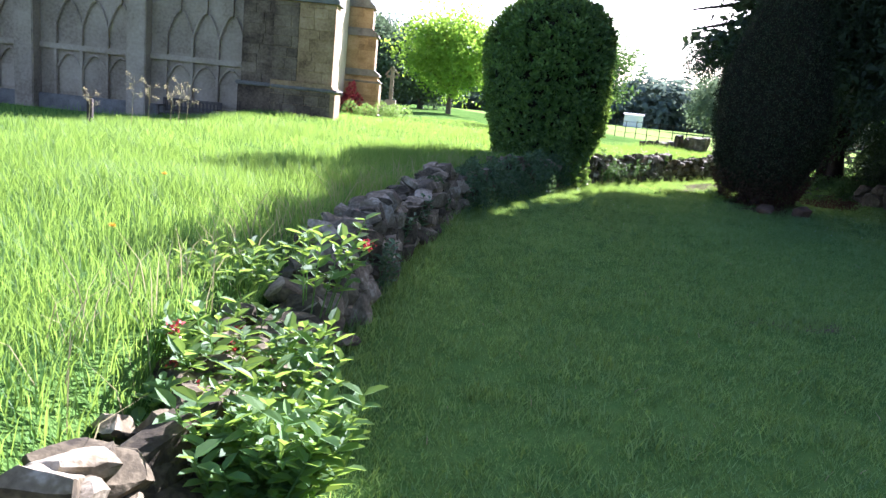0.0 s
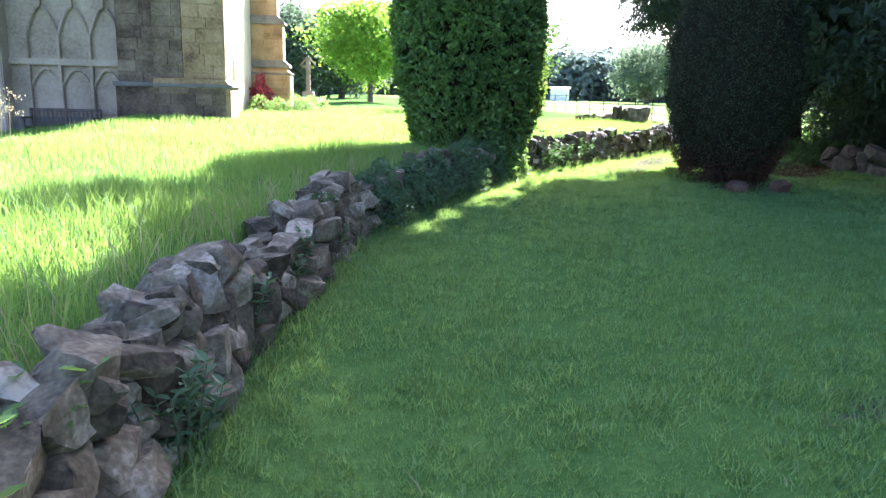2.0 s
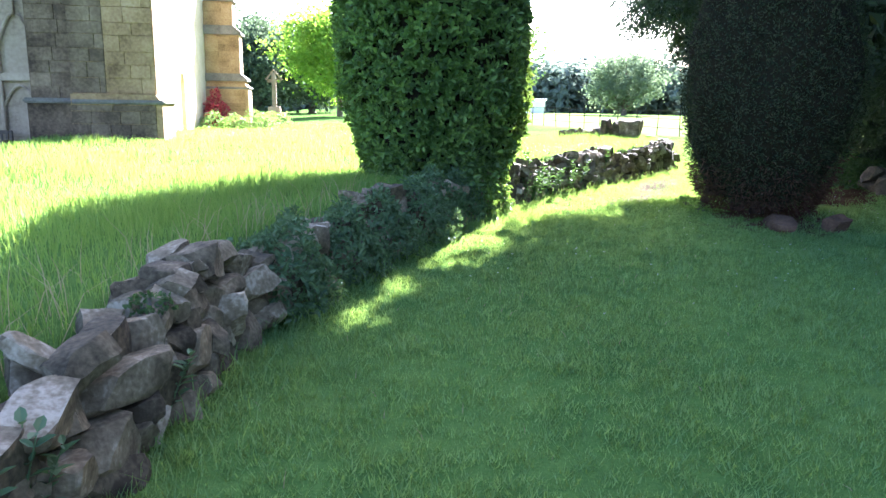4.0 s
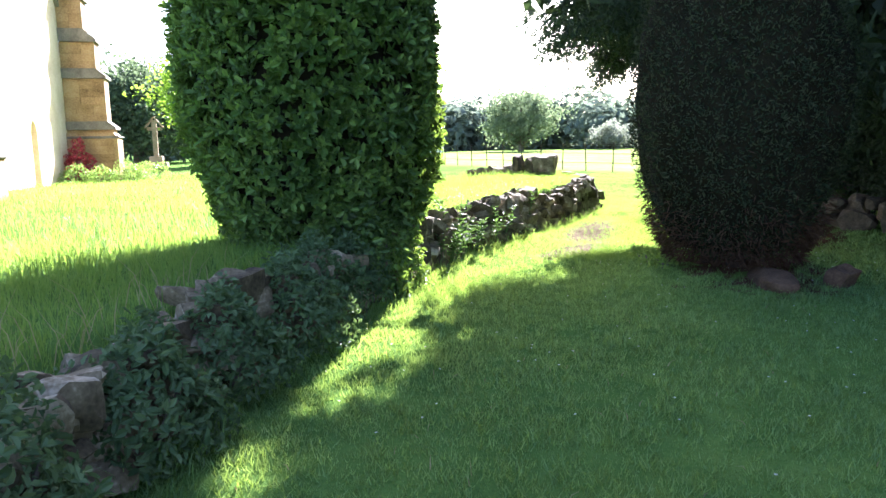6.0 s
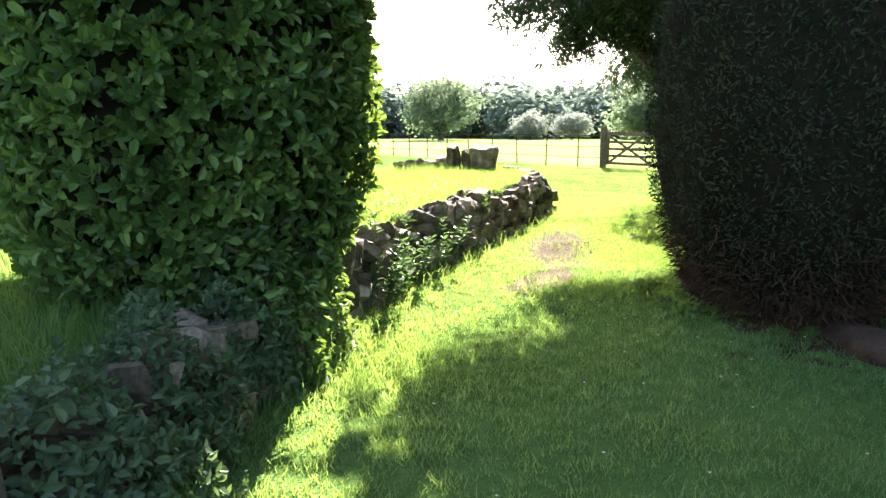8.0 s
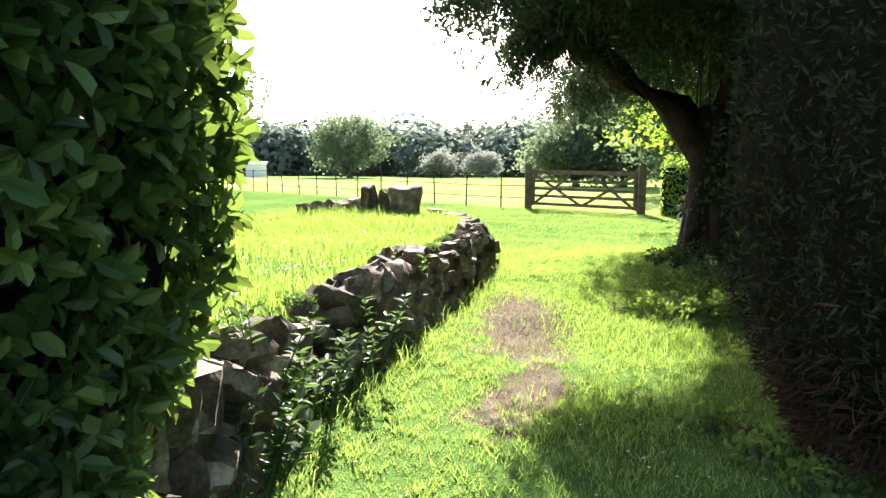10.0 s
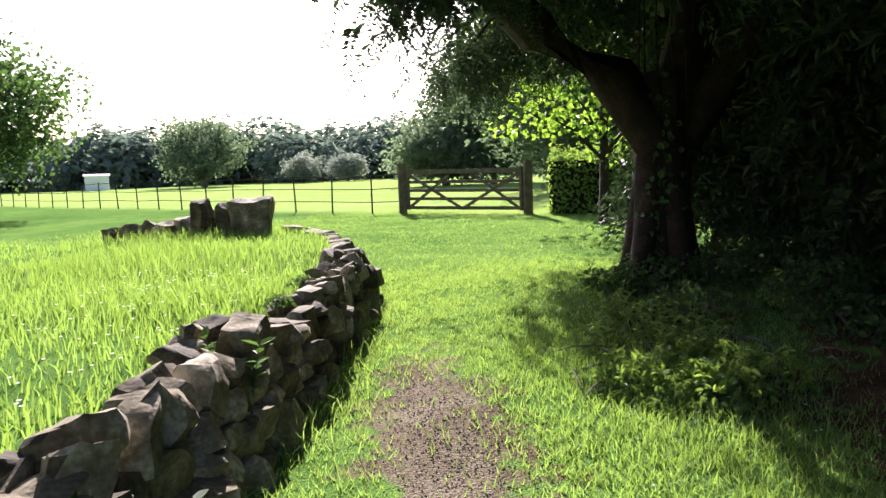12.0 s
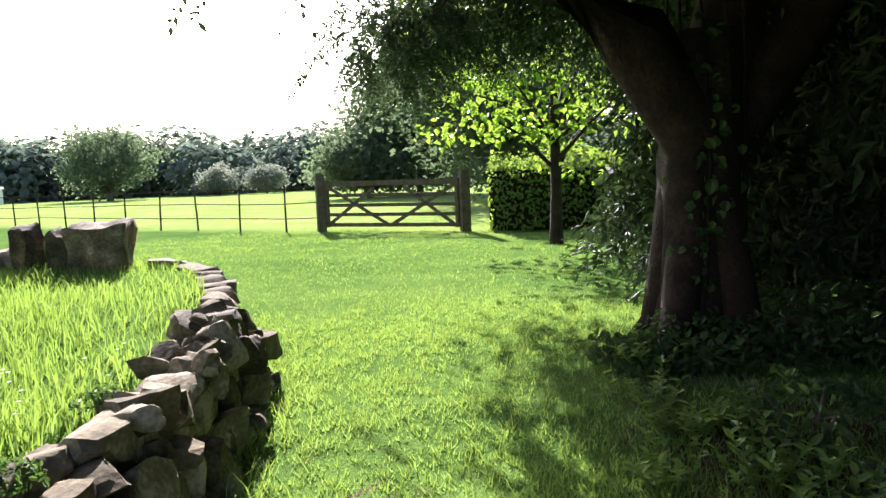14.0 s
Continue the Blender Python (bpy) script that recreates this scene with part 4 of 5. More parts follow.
# far wood along the field's edge
P, Nn = [], []
for k in range(110):
    a = radians(-6 + k * 0.78 + random.uniform(-0.4, 0.4))
    d = random.uniform(128, 160) - 12 * math.sin(a)
    h = random.uniform(6.0, 10.5)
    c = np.array([d * math.sin(a), d * math.cos(a), 0.0])
    v = spread(600)
    P.append(c + v * np.array([5.5, 5.5, h * 0.52]) * rng.uniform(0.75, 1.05, (600, 1)) * (1 + 0.2 * np.sin(v[:, :1] * 7 + k) + 0.12 * np.sin(v[:, 2:] * 9 + k * 2)) + np.array([0, 0, h * 0.5]))
    Nn.append(v)
P, Nn = np.concatenate(P), np.concatenate(Nn)
N = unit(Nn * 0.7 + spread(len(P)) * 0.5 + np.array([0, 0, 0.8]))
L = rng.uniform(0.9, 1.8, len(P))
# leaf colour carries the haze of the distance
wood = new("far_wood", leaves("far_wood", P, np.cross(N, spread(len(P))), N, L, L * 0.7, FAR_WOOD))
tagged(wood, "distant mixed woodland along the field edge", "woodland", kind="stuff")


# ---- dry stone wall ----
def stone_mesh(seed, material, fine=3):
    """A weathered field stone about one unit across: a lump split by flat breaks, edges worn."""
    r = random.Random(seed)
    bm = bmesh.new()
    bmesh.ops.create_icosphere(bm, subdivisions=fine, radius=0.68)
    breaks = [(Vector((r.gauss(0, 1), r.gauss(0, 1), r.gauss(0, 0.8))).normalized(), r.uniform(0.30, 0.45)) for _ in range(7)]
    breaks += [(Vector((r.uniform(-0.2, 0.2), r.uniform(-0.2, 0.2), s)).normalized(), r.uniform(0.32, 0.42)) for s in (-1, 1)] + [(Vector((r.uniform(-0.25, 0.25), s, r.uniform(-0.25, 0.25))).normalized(), r.uniform(0.36, 0.46)) for s in (-1, 1)]
    shift = Vector((r.uniform(0, 50), r.uniform(0, 50), 0))
    for v in bm.verts:
        for n, d in breaks:
            over = v.co.dot(n) - d
            if over > 0:
                v.co -= n * over
        q = v.co.normalized()
        v.co += q * (0.05 * noise.noise(v.co * 2.6 + shift) + 0.03 * noise.noise(v.co * 7.0 + shift) + 0.016 * noise.noise(v.co * 15.0 + shift))
    for f in bm.faces:
        f.smooth = True
    me = bpy.data.meshes.new("stone")
    bm.to_mesh(me)
    bm.free()
    me.set_sharp_from_angle(angle=radians(24))
    me.materials.append(material)
    return me


STONES = [stone_mesh(s, ROCK) for s in range(16)]


def on_line(line, s):
    """Place, direction and left normal at the stretch s along a line."""
    for (ax, ay), (bx, by) in zip(line[:-1], line[1:]):
        l = math.hypot(bx - ax, by - ay)
        if s <= l:
            break
        s -= l
    ux, uy = (bx - ax) / l, (by - ay) / l
    return Vector((ax + ux * s, ay + uy * s, 0)), Vector((ux, uy, 0)), Vector((-uy, ux, 0))


length = sum(math.dist(a, b) for a, b in zip(WALL[:-1], WALL[1:]))
wall = thing("dry_stone_wall", "tumbled dry stone wall holding back the long grass", "wall", (0, 9, 0))


def wall_top(s):
    return 0.46 - 0.16 * max(0.0, min(1.0, (13.2 - s) / 1.4)) + 0.06 * math.sin(s * 1.9) + 0.05 * math.sin(s * 4.3 + 1) + (0.05 if s > 23.5 else 0.0) - 0.1 * max(0.0, (s - length + 0.5) / 0.5)


# earth core
V, F = [], []
steps = 90
for i in range(steps + 1):
    s = length * i / steps
    p, u, nrm = on_line(WALL, s)
    top = wall_top(s) - 0.1
    for off, z in ((-0.14, -0.1), (-0.1, top - 0.1), (0.14, top - 0.1), (0.3, -0.1)):
        q = p + nrm * off
        V.append((q.x, q.y - 9, z))
for i in range(steps):
    for j in range(4):
        k = (j + 1) % 4
        F.append((i * 4 + j, i * 4 + k, i * 4 + 4 + k, i * 4 + 4 + j))
part("earth_core", np_mesh("earth_core", np.array(V), np.array(F), EARTH), None, wall)
joined_V, joined_F, joined_n = [], [], 0


def lay(p, turn, size, tilt, near):
    """One stone at p; the nearer stretch as parts of their own, the rest joined."""
    global joined_n
    me = random.choice(STONES)
    m = Matrix.Translation(p) @ Euler((tilt[0], tilt[1], turn)).to_matrix().to_4x4() @ Matrix.Diagonal((*size, 1))
    if near:
        ob = new("stone", me)
        ob.parent = wall
        ob.matrix_parent_inverse = wall.matrix_world.inverted()
        ob.matrix_world = m
        return
    tri = []
    for f in me.polygons:
        v = list(f.vertices)
        tri += [(v[0], v[i], v[i + 1]) for i in range(1, len(v) - 1)]
    joined_V.append(np.array([tuple(m @ v.co - Vector((0, 9, 0))) for v in me.vertices]))
    joined_F.append(np.array(tri) + joined_n)
    joined_n += len(me.vertices)


count = 0
for course in range(4):
    s = 6.0 + random.uniform(0, 0.2)
    while s < length:
        l = random.choice((0.12, 0.15, 0.18, 0.22, 0.27)) * random.uniform(0.85, 1.15) * (1.12 if s < 16.5 else 1.0)
        p, u, nrm = on_line(WALL, s + l / 2)
        top = wall_top(s + l / 2)
        h = min(top / 3.3 * random.uniform(0.75, 1.5), 0.26)
        z = top * (course + 0.5) / 3.9 + random.uniform(-0.03, 0.03)
        turn = math.atan2(u.y, u.x) + random.uniform(-0.4, 0.4)
        d = random.uniform(0.2, 0.32)
        off = -0.19 + 0.03 * course + random.uniform(-0.06, 0.04)
        near = count < 300 and s > 10.0 and not 21.8 < s < 24.4
        count += near
        lay(p + nrm * off + Vector((0, 0, z)), turn, (l * 1.25, d, h * 1.3), (random.uniform(-0.35, 0.35), random.uniform(-0.3, 0.3)), near)
        s += l * random.uniform(0.92, 1.08)
for k in range(230):
    s = random.uniform(8.5, length)
    p, u, nrm = on_line(WALL, s)
    q = random.uniform(0.11, 0.22)
    lay(p + nrm * random.uniform(-0.16, 0.08) + Vector((0, 0, wall_top(s) - 0.04 + random.uniform(-0.04, 0.05))), random.uniform(0, 6), (q * 1.25, q, q * 0.75), (random.uniform(-0.5, 0.5), random.uniform(-0.5, 0.5)), False)
# the broken end, and fallen bits at the foot
for k in range(14):
    p, u, nrm = on_line(WALL, length - 0.05)
    q = random.uniform(0.16, 0.3)
    lay(p + u * random.uniform(-0.1, 0.15) + nrm * random.uniform(-0.2, 0.25) + Vector((0, 0, random.uniform(0.05, 0.34))), random.uniform(0, 6), (q * 1.3, q, q * 0.7), (0.2, 0.1), False)
rubble = np_mesh("rubble", np.concatenate(joined_V), np.concatenate(joined_F), ROCK_JOINED, True)
rubble.set_sharp_from_angle(angle=radians(24))
part("rubble", rubble, None, wall)
tagged(wall.children[-1], kind="stuff")

# ---- edging stones and the big blocks at the turn ----
run = sum(math.dist(a, b) for a, b in zip(EDGING[:-1], EDGING[1:]))
s = 0.1
while s < run:
    p, u, nrm = on_line(EDGING, s)
    l = random.uniform(0.25, 0.45)
    ob = new("edging_stone", random.choice(STONES))
    ob.matrix_world = Matrix.Translation(p + nrm * 0.08 + Vector((0, 0, float(land(p.x + nrm.x * 0.3, p.y + nrm.y * 0.3)) - 0.05))) @ Euler((random.uniform(-0.1, 0.1), random.uniform(-0.1, 0.1), math.atan2(u.y, u.x))).to_matrix().to_4x4() @ Matrix.Diagonal((l * 1.2, 0.34, 0.2, 1))
    tagged(ob, "low rough stone edging the long grass", "stone", "edging stones")
    s += l


EARTHY = ramp_mat("earth_stained_stone", [(0.03, 0.018, 0.01), (0.085, 0.052, 0.03), (0.16, 0.105, 0.062)], 6, 50, 0.95, 0.7, 0.03)


def boulder(x, y, size, turn, tilt, label, name="boulder", sink=0.12, seed=50, material=ROCK):
    me = stone_mesh(seed, material)
    ob = new(name, me)
    ob.matrix_world = Matrix.Translation((x, y, float(land(x, y)) + size[2] * 0.5 - sink)) @ Euler((tilt, 0, radians(turn))).to_matrix().to_4x4() @ Matrix.Diagonal((*size, 1))
    return tagged(ob, label, "stone", "stones at the wall's turn")


bm = bmesh.new()
bmesh.ops.create_cube(bm, size=1)
bmesh.ops.subdivide_edges(bm, edges=bm.edges[:], cuts=7, use_grid_fill=True)
for v in bm.verts:
    p = v.co.copy()
    p = p.lerp(p.normalized() * 0.62, 0.08)
    v.co = Vector((p.x * 0.53, p.y * 0.5, p.z * 0.72 + 0.08 + 0.04 * p.x)) + Vector((noise.noise(p * 2.6), noise.noise(p * 2.6 + Vector((9, 0, 0))), noise.noise(p * 2.6 + Vector((0, 9, 0))))) * 0.07 + p * 0.05 * noise.noise(p * 8)
for f in bm.faces:
    f.smooth = True
block = part("stone_block", bm, ROCK, None)
block.matrix_world = Matrix.Translation((8.12, 22.62, float(land(8.12, 22.62)))) @ pose(0, 0, 0, 2, 0, -32)
tagged(block, "large squared brown stone block in the grass", "stone", "stones at the wall's turn")
boulder(7.84, 22.86, (0.2, 0.4, 0.62), -30, 0.08, "upright stone beside the large block", seed=63)
boulder(7.66, 23.02, (0.24, 0.4, 0.7), -42, 0.1, "upright leaning stone beside the large block", seed=62)
for k, (x, y, w, h) in enumerate(((7.47, 23.2, 0.26, 0.46), (7.3, 23.4, 0.3, 0.42), (7.12, 23.55, 0.26, 0.45), (6.97, 23.75, 0.3, 0.4), (6.8, 23.95, 0.34, 0.38))):
    boulder(x, y, (w, 0.34, h), 20 * k, 0.0, "rough grey stone half hidden in the grass", sink=0.13, seed=64 + 7 * k)
boulder(8.62, 22.35, (0.4, 0.34, 0.24), -40, 0.0, "low stone at the foot of the large block", seed=68)
boulder(9.86, 16.94, (0.62, 0.4, 0.22), -30, 0.35, "leaning flat stone slab under the yew", "stone_slab", 0.0, 69)
boulder(5.75, 12.35, (0.75, 0.3, 0.2), 75, 0.0, "low earth-stained stone under the clipped yew", "stone_slab", 0.07, 70, EARTHY)
boulder(6.3, 12.05, (0.3, 0.25, 0.3), 20, 0.2, "brown stone at the foot of the clipped yew", "stone_slab", 0.08, 71, EARTHY)

# low wall behind the yews
back_wall = thing("rubble_wall", "low rubble wall under the yews, coloured dark for their shade", "wall", (9.3, 12, 0))
# stones coloured darker than the main wall to stand for the yews' shade
SHADE_DARK_STONES = [stone_mesh(s + 30, SHADE_DARK_ROCK, 2) for s in range(10)]
BACK = [(9.0, 14.9), (9.2, 13.5), (9.6, 10.0), (9.9, 6.0), (10.2, 2.0)]
for course in range(2):
    s = 0.0
    while s < 12.8:
        p, u, nrm = on_line(BACK, s)
        l = random.uniform(0.16, 0.42)
        g = float(land(p.x, p.y))
        ob = new("stone", random.choice(SHADE_DARK_STONES))
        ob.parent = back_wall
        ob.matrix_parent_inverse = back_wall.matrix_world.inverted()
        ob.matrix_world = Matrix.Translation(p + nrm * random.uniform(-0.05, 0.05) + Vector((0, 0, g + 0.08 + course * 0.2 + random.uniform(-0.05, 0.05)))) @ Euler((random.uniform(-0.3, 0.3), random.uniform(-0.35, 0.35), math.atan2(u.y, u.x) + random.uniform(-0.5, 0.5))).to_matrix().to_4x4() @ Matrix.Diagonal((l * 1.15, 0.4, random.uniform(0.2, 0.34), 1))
        s += l

# ---- gate and fence ----
GL, GR = Vector((15.8, 29.5, 0.13)), Vector((17.3, 26.25, 0.08))
gate = thing("field_gate", "weathered wooden five-bar gate, closed, between two posts", "gate", GL)


def gate_part(name, bm, parent=gate, label=""):
    o = part(name, bm, OAK, parent, label)
    o.matrix_parent_inverse = gate.matrix_world.inverted()
    return o


def at_gate(f, z):
    return GL.lerp(GR, f) + Vector((0, 0, z))


for foot in (GL, GR):
    post = gate_part("post", box(bmesh.new(), -0.1, 0.1, -0.1, 0.1, -0.3, 1.38, Matrix.Translation(foot) @ pose(0, 0, 0, 0, 0, -25), 0.02))
for f in (0.05, 0.95):
    gate_part("stile", beam(at_gate(f, 0.12), at_gate(f, 1.22), 0.06, 0.1))
for z, w in ((0.18, 0.09), (0.42, 0.08), (0.64, 0.08), (0.87, 0.08), (1.14, 0.12)):
    gate_part("bar", beam(at_gate(0.05, z), at_gate(0.95, z), 0.045, w))
for f0, z0, f1, z1 in ((0.06, 1.08, 0.5, 0.16), (0.5, 0.16, 0.94, 1.08), (0.07, 0.2, 0.4, 1.05), (0.93, 0.2, 0.6, 1.05)):
    gate_part("brace", beam(at_gate(f0, z0) + Vector((-0.04, -0.02, 0)), at_gate(f1, z1) + Vector((-0.04, -0.02, 0)), 0.03, 0.08))

fence = thing("iron_fence", "thin rusty iron estate fence along the field", "fence", (15.8, 29.7, 0.1))
spot = Vector((15.65, 29.85, 0))
going = Vector((-0.16, 1.0, 0)).normalized()
tops = []
for k in range(26):
    q = spot + going * (0.75 + 1.72 * k)
    g = float(land(q.x, q.y))
    lean_v = Vector((random.uniform(-0.06, 0.06), random.uniform(-0.06, 0.06), 0))
    o = part("post", bm_of(*tube([q + Vector((0, 0, g - 0.2)), q + Vector((0, 0, g + 0.5)) + lean_v * 0.4, q + Vector((0, 0, g + 1.13)) + lean_v], [0.026, 0.025, 0.022], 6)), IRON, fence)
    o.matrix_parent_inverse = fence.matrix_world.inverted()
    tops.append((q, g, lean_v))
for h in (0.35, 0.72, 1.08):
    line = [GL + Vector((0, 0, h))] + [q + Vector((0, 0, g + h)) + lv * h / 1.13 + Vector((0, 0, random.uniform(-0.03, 0.02))) for q, g, lv in tops]
    o = part("rail", bm_of(*tube(line, [0.012] * len(line), 5)), IRON, fence)
    o.matrix_parent_inverse = fence.matrix_world.inverted()

# ---- far things ----
hut = thing("white_hut", "small white hut standing in the far field", "hut", (29.4, 111.5, 0.2), turn=-15)
part("body", box(bmesh.new(), -1.4, 1.4, -1, 1, 0, 1.9, None, 0.03), WHITE, hut)
part("roof", prism([(-1.15, 1.88), (1.15, 1.88), (0, 2.15)], -1.55, 1.55), ROOF, hut)
pole = thing("far_pole", "thin grey pole at the far edge of field", "pole", (71.9, 112.5, 0.2))
part("shaft", np_mesh("shaft", *tube([(0, 0, -0.3), (0, 0, 3), (0, 0, 6.2)], [0.14, 0.12, 0.1], 8), LEAD, True), None, pole)
cross = thing("stone_cross", "weathered stone memorial cross with gabled head on stepped base", "cross", (-4.45, 62.0, 0.2), turn=0)
part("base", box(bmesh.new(), -0.75, 0.75, -0.75, 0.75, -0.2, 0.3, None, 0.04), PALE_ASHLAR, cross)
part("plinth", box(bmesh.new(), -0.45, 0.45, -0.45, 0.45, 0.3, 0.75, None, 0.04), PALE_ASHLAR, cross)
part("shaft", box(bmesh.new(), -0.16, 0.16, -0.16, 0.16, 0.75, 3.3, None, 0.03), PALE_ASHLAR, cross)
part("arm", box(bmesh.new(), -0.5, 0.5, -0.12, 0.12, 2.55, 2.8, None, 0.03), PALE_ASHLAR, cross)
for sgn in (-1, 1):
    part("gable", beam((sgn * 0.62, 0, 2.75), (0, 0, 3.5), 0.34, 0.1), PALE_ASHLAR, cross)


def mound(name, label, x, y, rx, ry, h, n, leaf, material, category="shrub", oval=False, base=None):
    """A low leafy bush of many small leaves round a few stems."""
    g = float(land(x, y)) if base is None else base
    ob = thing(name, label, category, (x, y, g))
    d = spread(n)
    d[:, 2] = np.abs(d[:, 2])
    r = rng.uniform(0.55, 1.0, n) ** 0.4 * (1 + 0.12 * np.sin(d[:, 0] * 6 + x) + 0.1 * np.sin(d[:, 1] * 8 + d[:, 2] * 5))
    P = d * r[:, None] * np.array([rx, ry, h])
    N = unit(d + spread(n) * 0.7)
    L = rng.uniform(0.6, 1.3, n) * leaf
    part("foliage", leaves("foliage", P, unit(np.cross(N, spread(n)) + d * 0.4), N, L, L * 0.5, material, oval), None, ob)
    for k in range(3):
        line = tube([(0.1 * rx * math.cos(2 * k), 0.1 * ry * math.sin(2 * k), -0.05), (0.55 * rx * math.cos(2 * k), 0.55 * ry * math.sin(2 * k), h * 0.6)], [0.02, 0.008], 5)
        part("stem", np_mesh("stem", *line, BARK_GREY, True), None, ob)
    return ob


mound("red_shrub", "red-leaved shrub against the church buttress", -4.75, 37.7, 0.6, 0.6, 1.5, 700, 0.16, RED_LEAF)
for x, y, r in ((-4.6, 36.4, 0.68), (-3.8, 36.9, 0.62), (-3.0, 38.0, 0.8), (-2.2, 38.7, 0.72), (-2.7, 37.2, 0.6)):
    mound("low_shrub", "rounded yellow-green shrub at the church wall", x, y, r, r, r * 0.95, 700, 0.1, BOX_LEAF)


def hedge_row(points, width, height, n, leaf, material, label):
    """A clipped hedge with flat top and upright sides along a line, rough with leaves."""
    x0, y0 = points[0]
    g = float(land(x0, y0))
    ob = thing("field_hedge", label, "hedge", (x0, y0, g))
    run = sum(math.dist(a, b) for a, b in zip(points[:-1], points[1:]))
    P, N = [], []
    for _ in range(n):
        p, u, nrm = on_line(points, random.uniform(0, run))
        f = random.random()
        if f < 0.4:
            q, m = p + nrm * random.uniform(-width, width) / 2 + Vector((0, 0, height + abs(random.gauss(0, 0.13)) - 0.06)), Vector((0, 0, 1))
        else:
            sgn = 1 if f < 0.72 else -1
            q, m = p + nrm * (sgn * width / 2 + random.gauss(0, 0.05)) + Vector((0, 0, random.uniform(0, height))), nrm * sgn
        P.append((q.x - x0, q.y - y0, q.z)), N.append(tuple(m))
    P, N = np.array(P), unit(np.array(N) + spread(n) * 0.7)
    P[:, 2] += 0.11 * np.sin(P[:, 1] * 3) + 0.08 * np.sin(P[:, 1] * 7.3)
    L = rng.uniform(0.6, 1.3, n) * leaf
    part("foliage", leaves("foliage", P, unit(np.cross(N, spread(n)) + N * 0.3), N, L, L * 0.5, material, True), None, ob)
    V, F = [], []
    for i in range(9):
        p, u, nrm = on_line(points, run * i / 8)
        for off, z in ((-0.38, 0), (-0.38, 0.9), (0.38, 0.9), (0.38, 0)):
            q = p + nrm * off * width
            V.append((q.x - x0, q.y - y0, z * height))
    for i in range(8):
        for j in range(4):
            k = (j + 1) % 4
            F.append((i * 4 + j, i * 4 + k, i * 4 + 4 + k, i * 4 + 4 + j))
    # near-black inner box stands for the shade between the hedge's leaves
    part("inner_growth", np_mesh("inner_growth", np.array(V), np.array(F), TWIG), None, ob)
    return ob


hedge_row([(17.9, 26.0), (19.6, 23.6), (21.0, 20.8), (21.9, 17.5)], 1.3, 1.45, 12000, 0.1, HERB, "clipped field hedge with sunlit top beside the gate")


# ---- plants on and by the wall ----
def stemmed(name, label, x, y, z, stems, height, spread_r, leaf, pairs, material, flower=None, lean=(0, 0), category="plant"):
    """A clump of leafy stems with pairs of long leaves; some end in small flower heads."""
    ob = thing(name, label, category, (x, y, z))
    lines, P, D, N, tops = [], [], [], [], []
    for k in range(stems):
        t, r = random.uniform(0, 6.28), spread_r * math.sqrt(random.random())
        h = height * random.uniform(0.55, 1.1)
        a = Vector((r * 0.5 * math.cos(t), r * 0.5 * math.sin(t), -0.03))
        b = Vector((r * 1.1 * math.cos(t) + lean[0] * h, r * 1.1 * math.sin(t) + lean[1] * h, h))
        m = a.lerp(b, 0.5) + Vector((0, 0, h * 0.08))
        lines.append(tube([a, m, b], [0.005, 0.004, 0.002], 4))
        for j in range(pairs):
            f = 0.2 + 0.8 * (j + 1) / pairs
            p = a.lerp(m, f * 2) if f < 0.5 else m.lerp(b, f * 2 - 1)
            turn = j * 1.57 + t
            for sgn in (0, math.pi):
                P.append(p), D.append((math.cos(turn + sgn), math.sin(turn + sgn), 0.55 + random.uniform(-0.4, 0.4))), N.append((random.uniform(-0.3, 0.3), random.uniform(-0.3, 0.3), 1))
        tops.append(b)
    P, D, N = np.array([tuple(p) for p in P]), np.array(D), np.array(N)
    L = rng.uniform(0.6, 1.2, len(P)) * leaf
    part("foliage", leaves("foliage", P, D, N, L, L * 0.46, material, True, 0.15), None, ob)
    for line in lines:
        part("stem", np_mesh("stem", *line, material), None, ob)
    if flower:
        for top in tops[:len(tops) // 18 + 1]:
            C = np.tile(np.array(tuple(top)), (30, 1)) + rng.normal(0, 0.014, (30, 3))
            part("flower_head", leaves("flower_head", C, spread(30), spread(30), 0.02, 0.014, flower), None, ob, "small clustered red flowers")
    return ob


stemmed("valerian", "leafy plant with a few red flowers growing from the wall", -0.7, 2.7, 0.1, 46, 0.32, 0.34, 0.088, 8, HERB, PETAL_RED, (0.1, 0))
stemmed("valerian", "leafy plant with a few red flowers growing from the wall", -0.6, 2.3, 0.05, 40, 0.33, 0.34, 0.088, 8, HERB, PETAL_RED, (0.15, 0))
stemmed("valerian", "leafy plant with a few red flowers growing from the wall", -0.46, 2.05, 0.03, 34, 0.38, 0.26, 0.09, 9, HERB, None, (0.1, 0))
stemmed("valerian", "tall sunlit leafy stem at the wall", -0.5, 3.35, 0.3, 7, 0.42, 0.16, 0.1, 7, HERB, PETAL_RED, (0.2, 0))
stemmed("wall_weed", "green leafy weed among the wall stones", -0.9, 3.4, 0.35, 16, 0.2, 0.26, 0.08, 5, HERB)
stemmed("wall_weed", "green leafy weed among the wall stones", -0.55, 4.1, 0.36, 10, 0.2, 0.2, 0.08, 5, HERB)
for x, y, z, r, h in ((0.42, 9.4, 0.05, 0.36, 0.55), (0.78, 10.2, 0.05, 0.36, 0.52), (1.1, 10.9, 0.08, 0.36, 0.5), (1.5, 11.6, 0.08, 0.38, 0.55), (1.75, 12.3, 0.08, 0.32, 0.56), (2.1, 12.95, 0.05, 0.3, 0.5)):
    mound("trailing_catmint", "grey-green trailing plant spilling over the wall", x, y, r, r, h, 2800, 0.046, CATMINT, "plant", True, z)
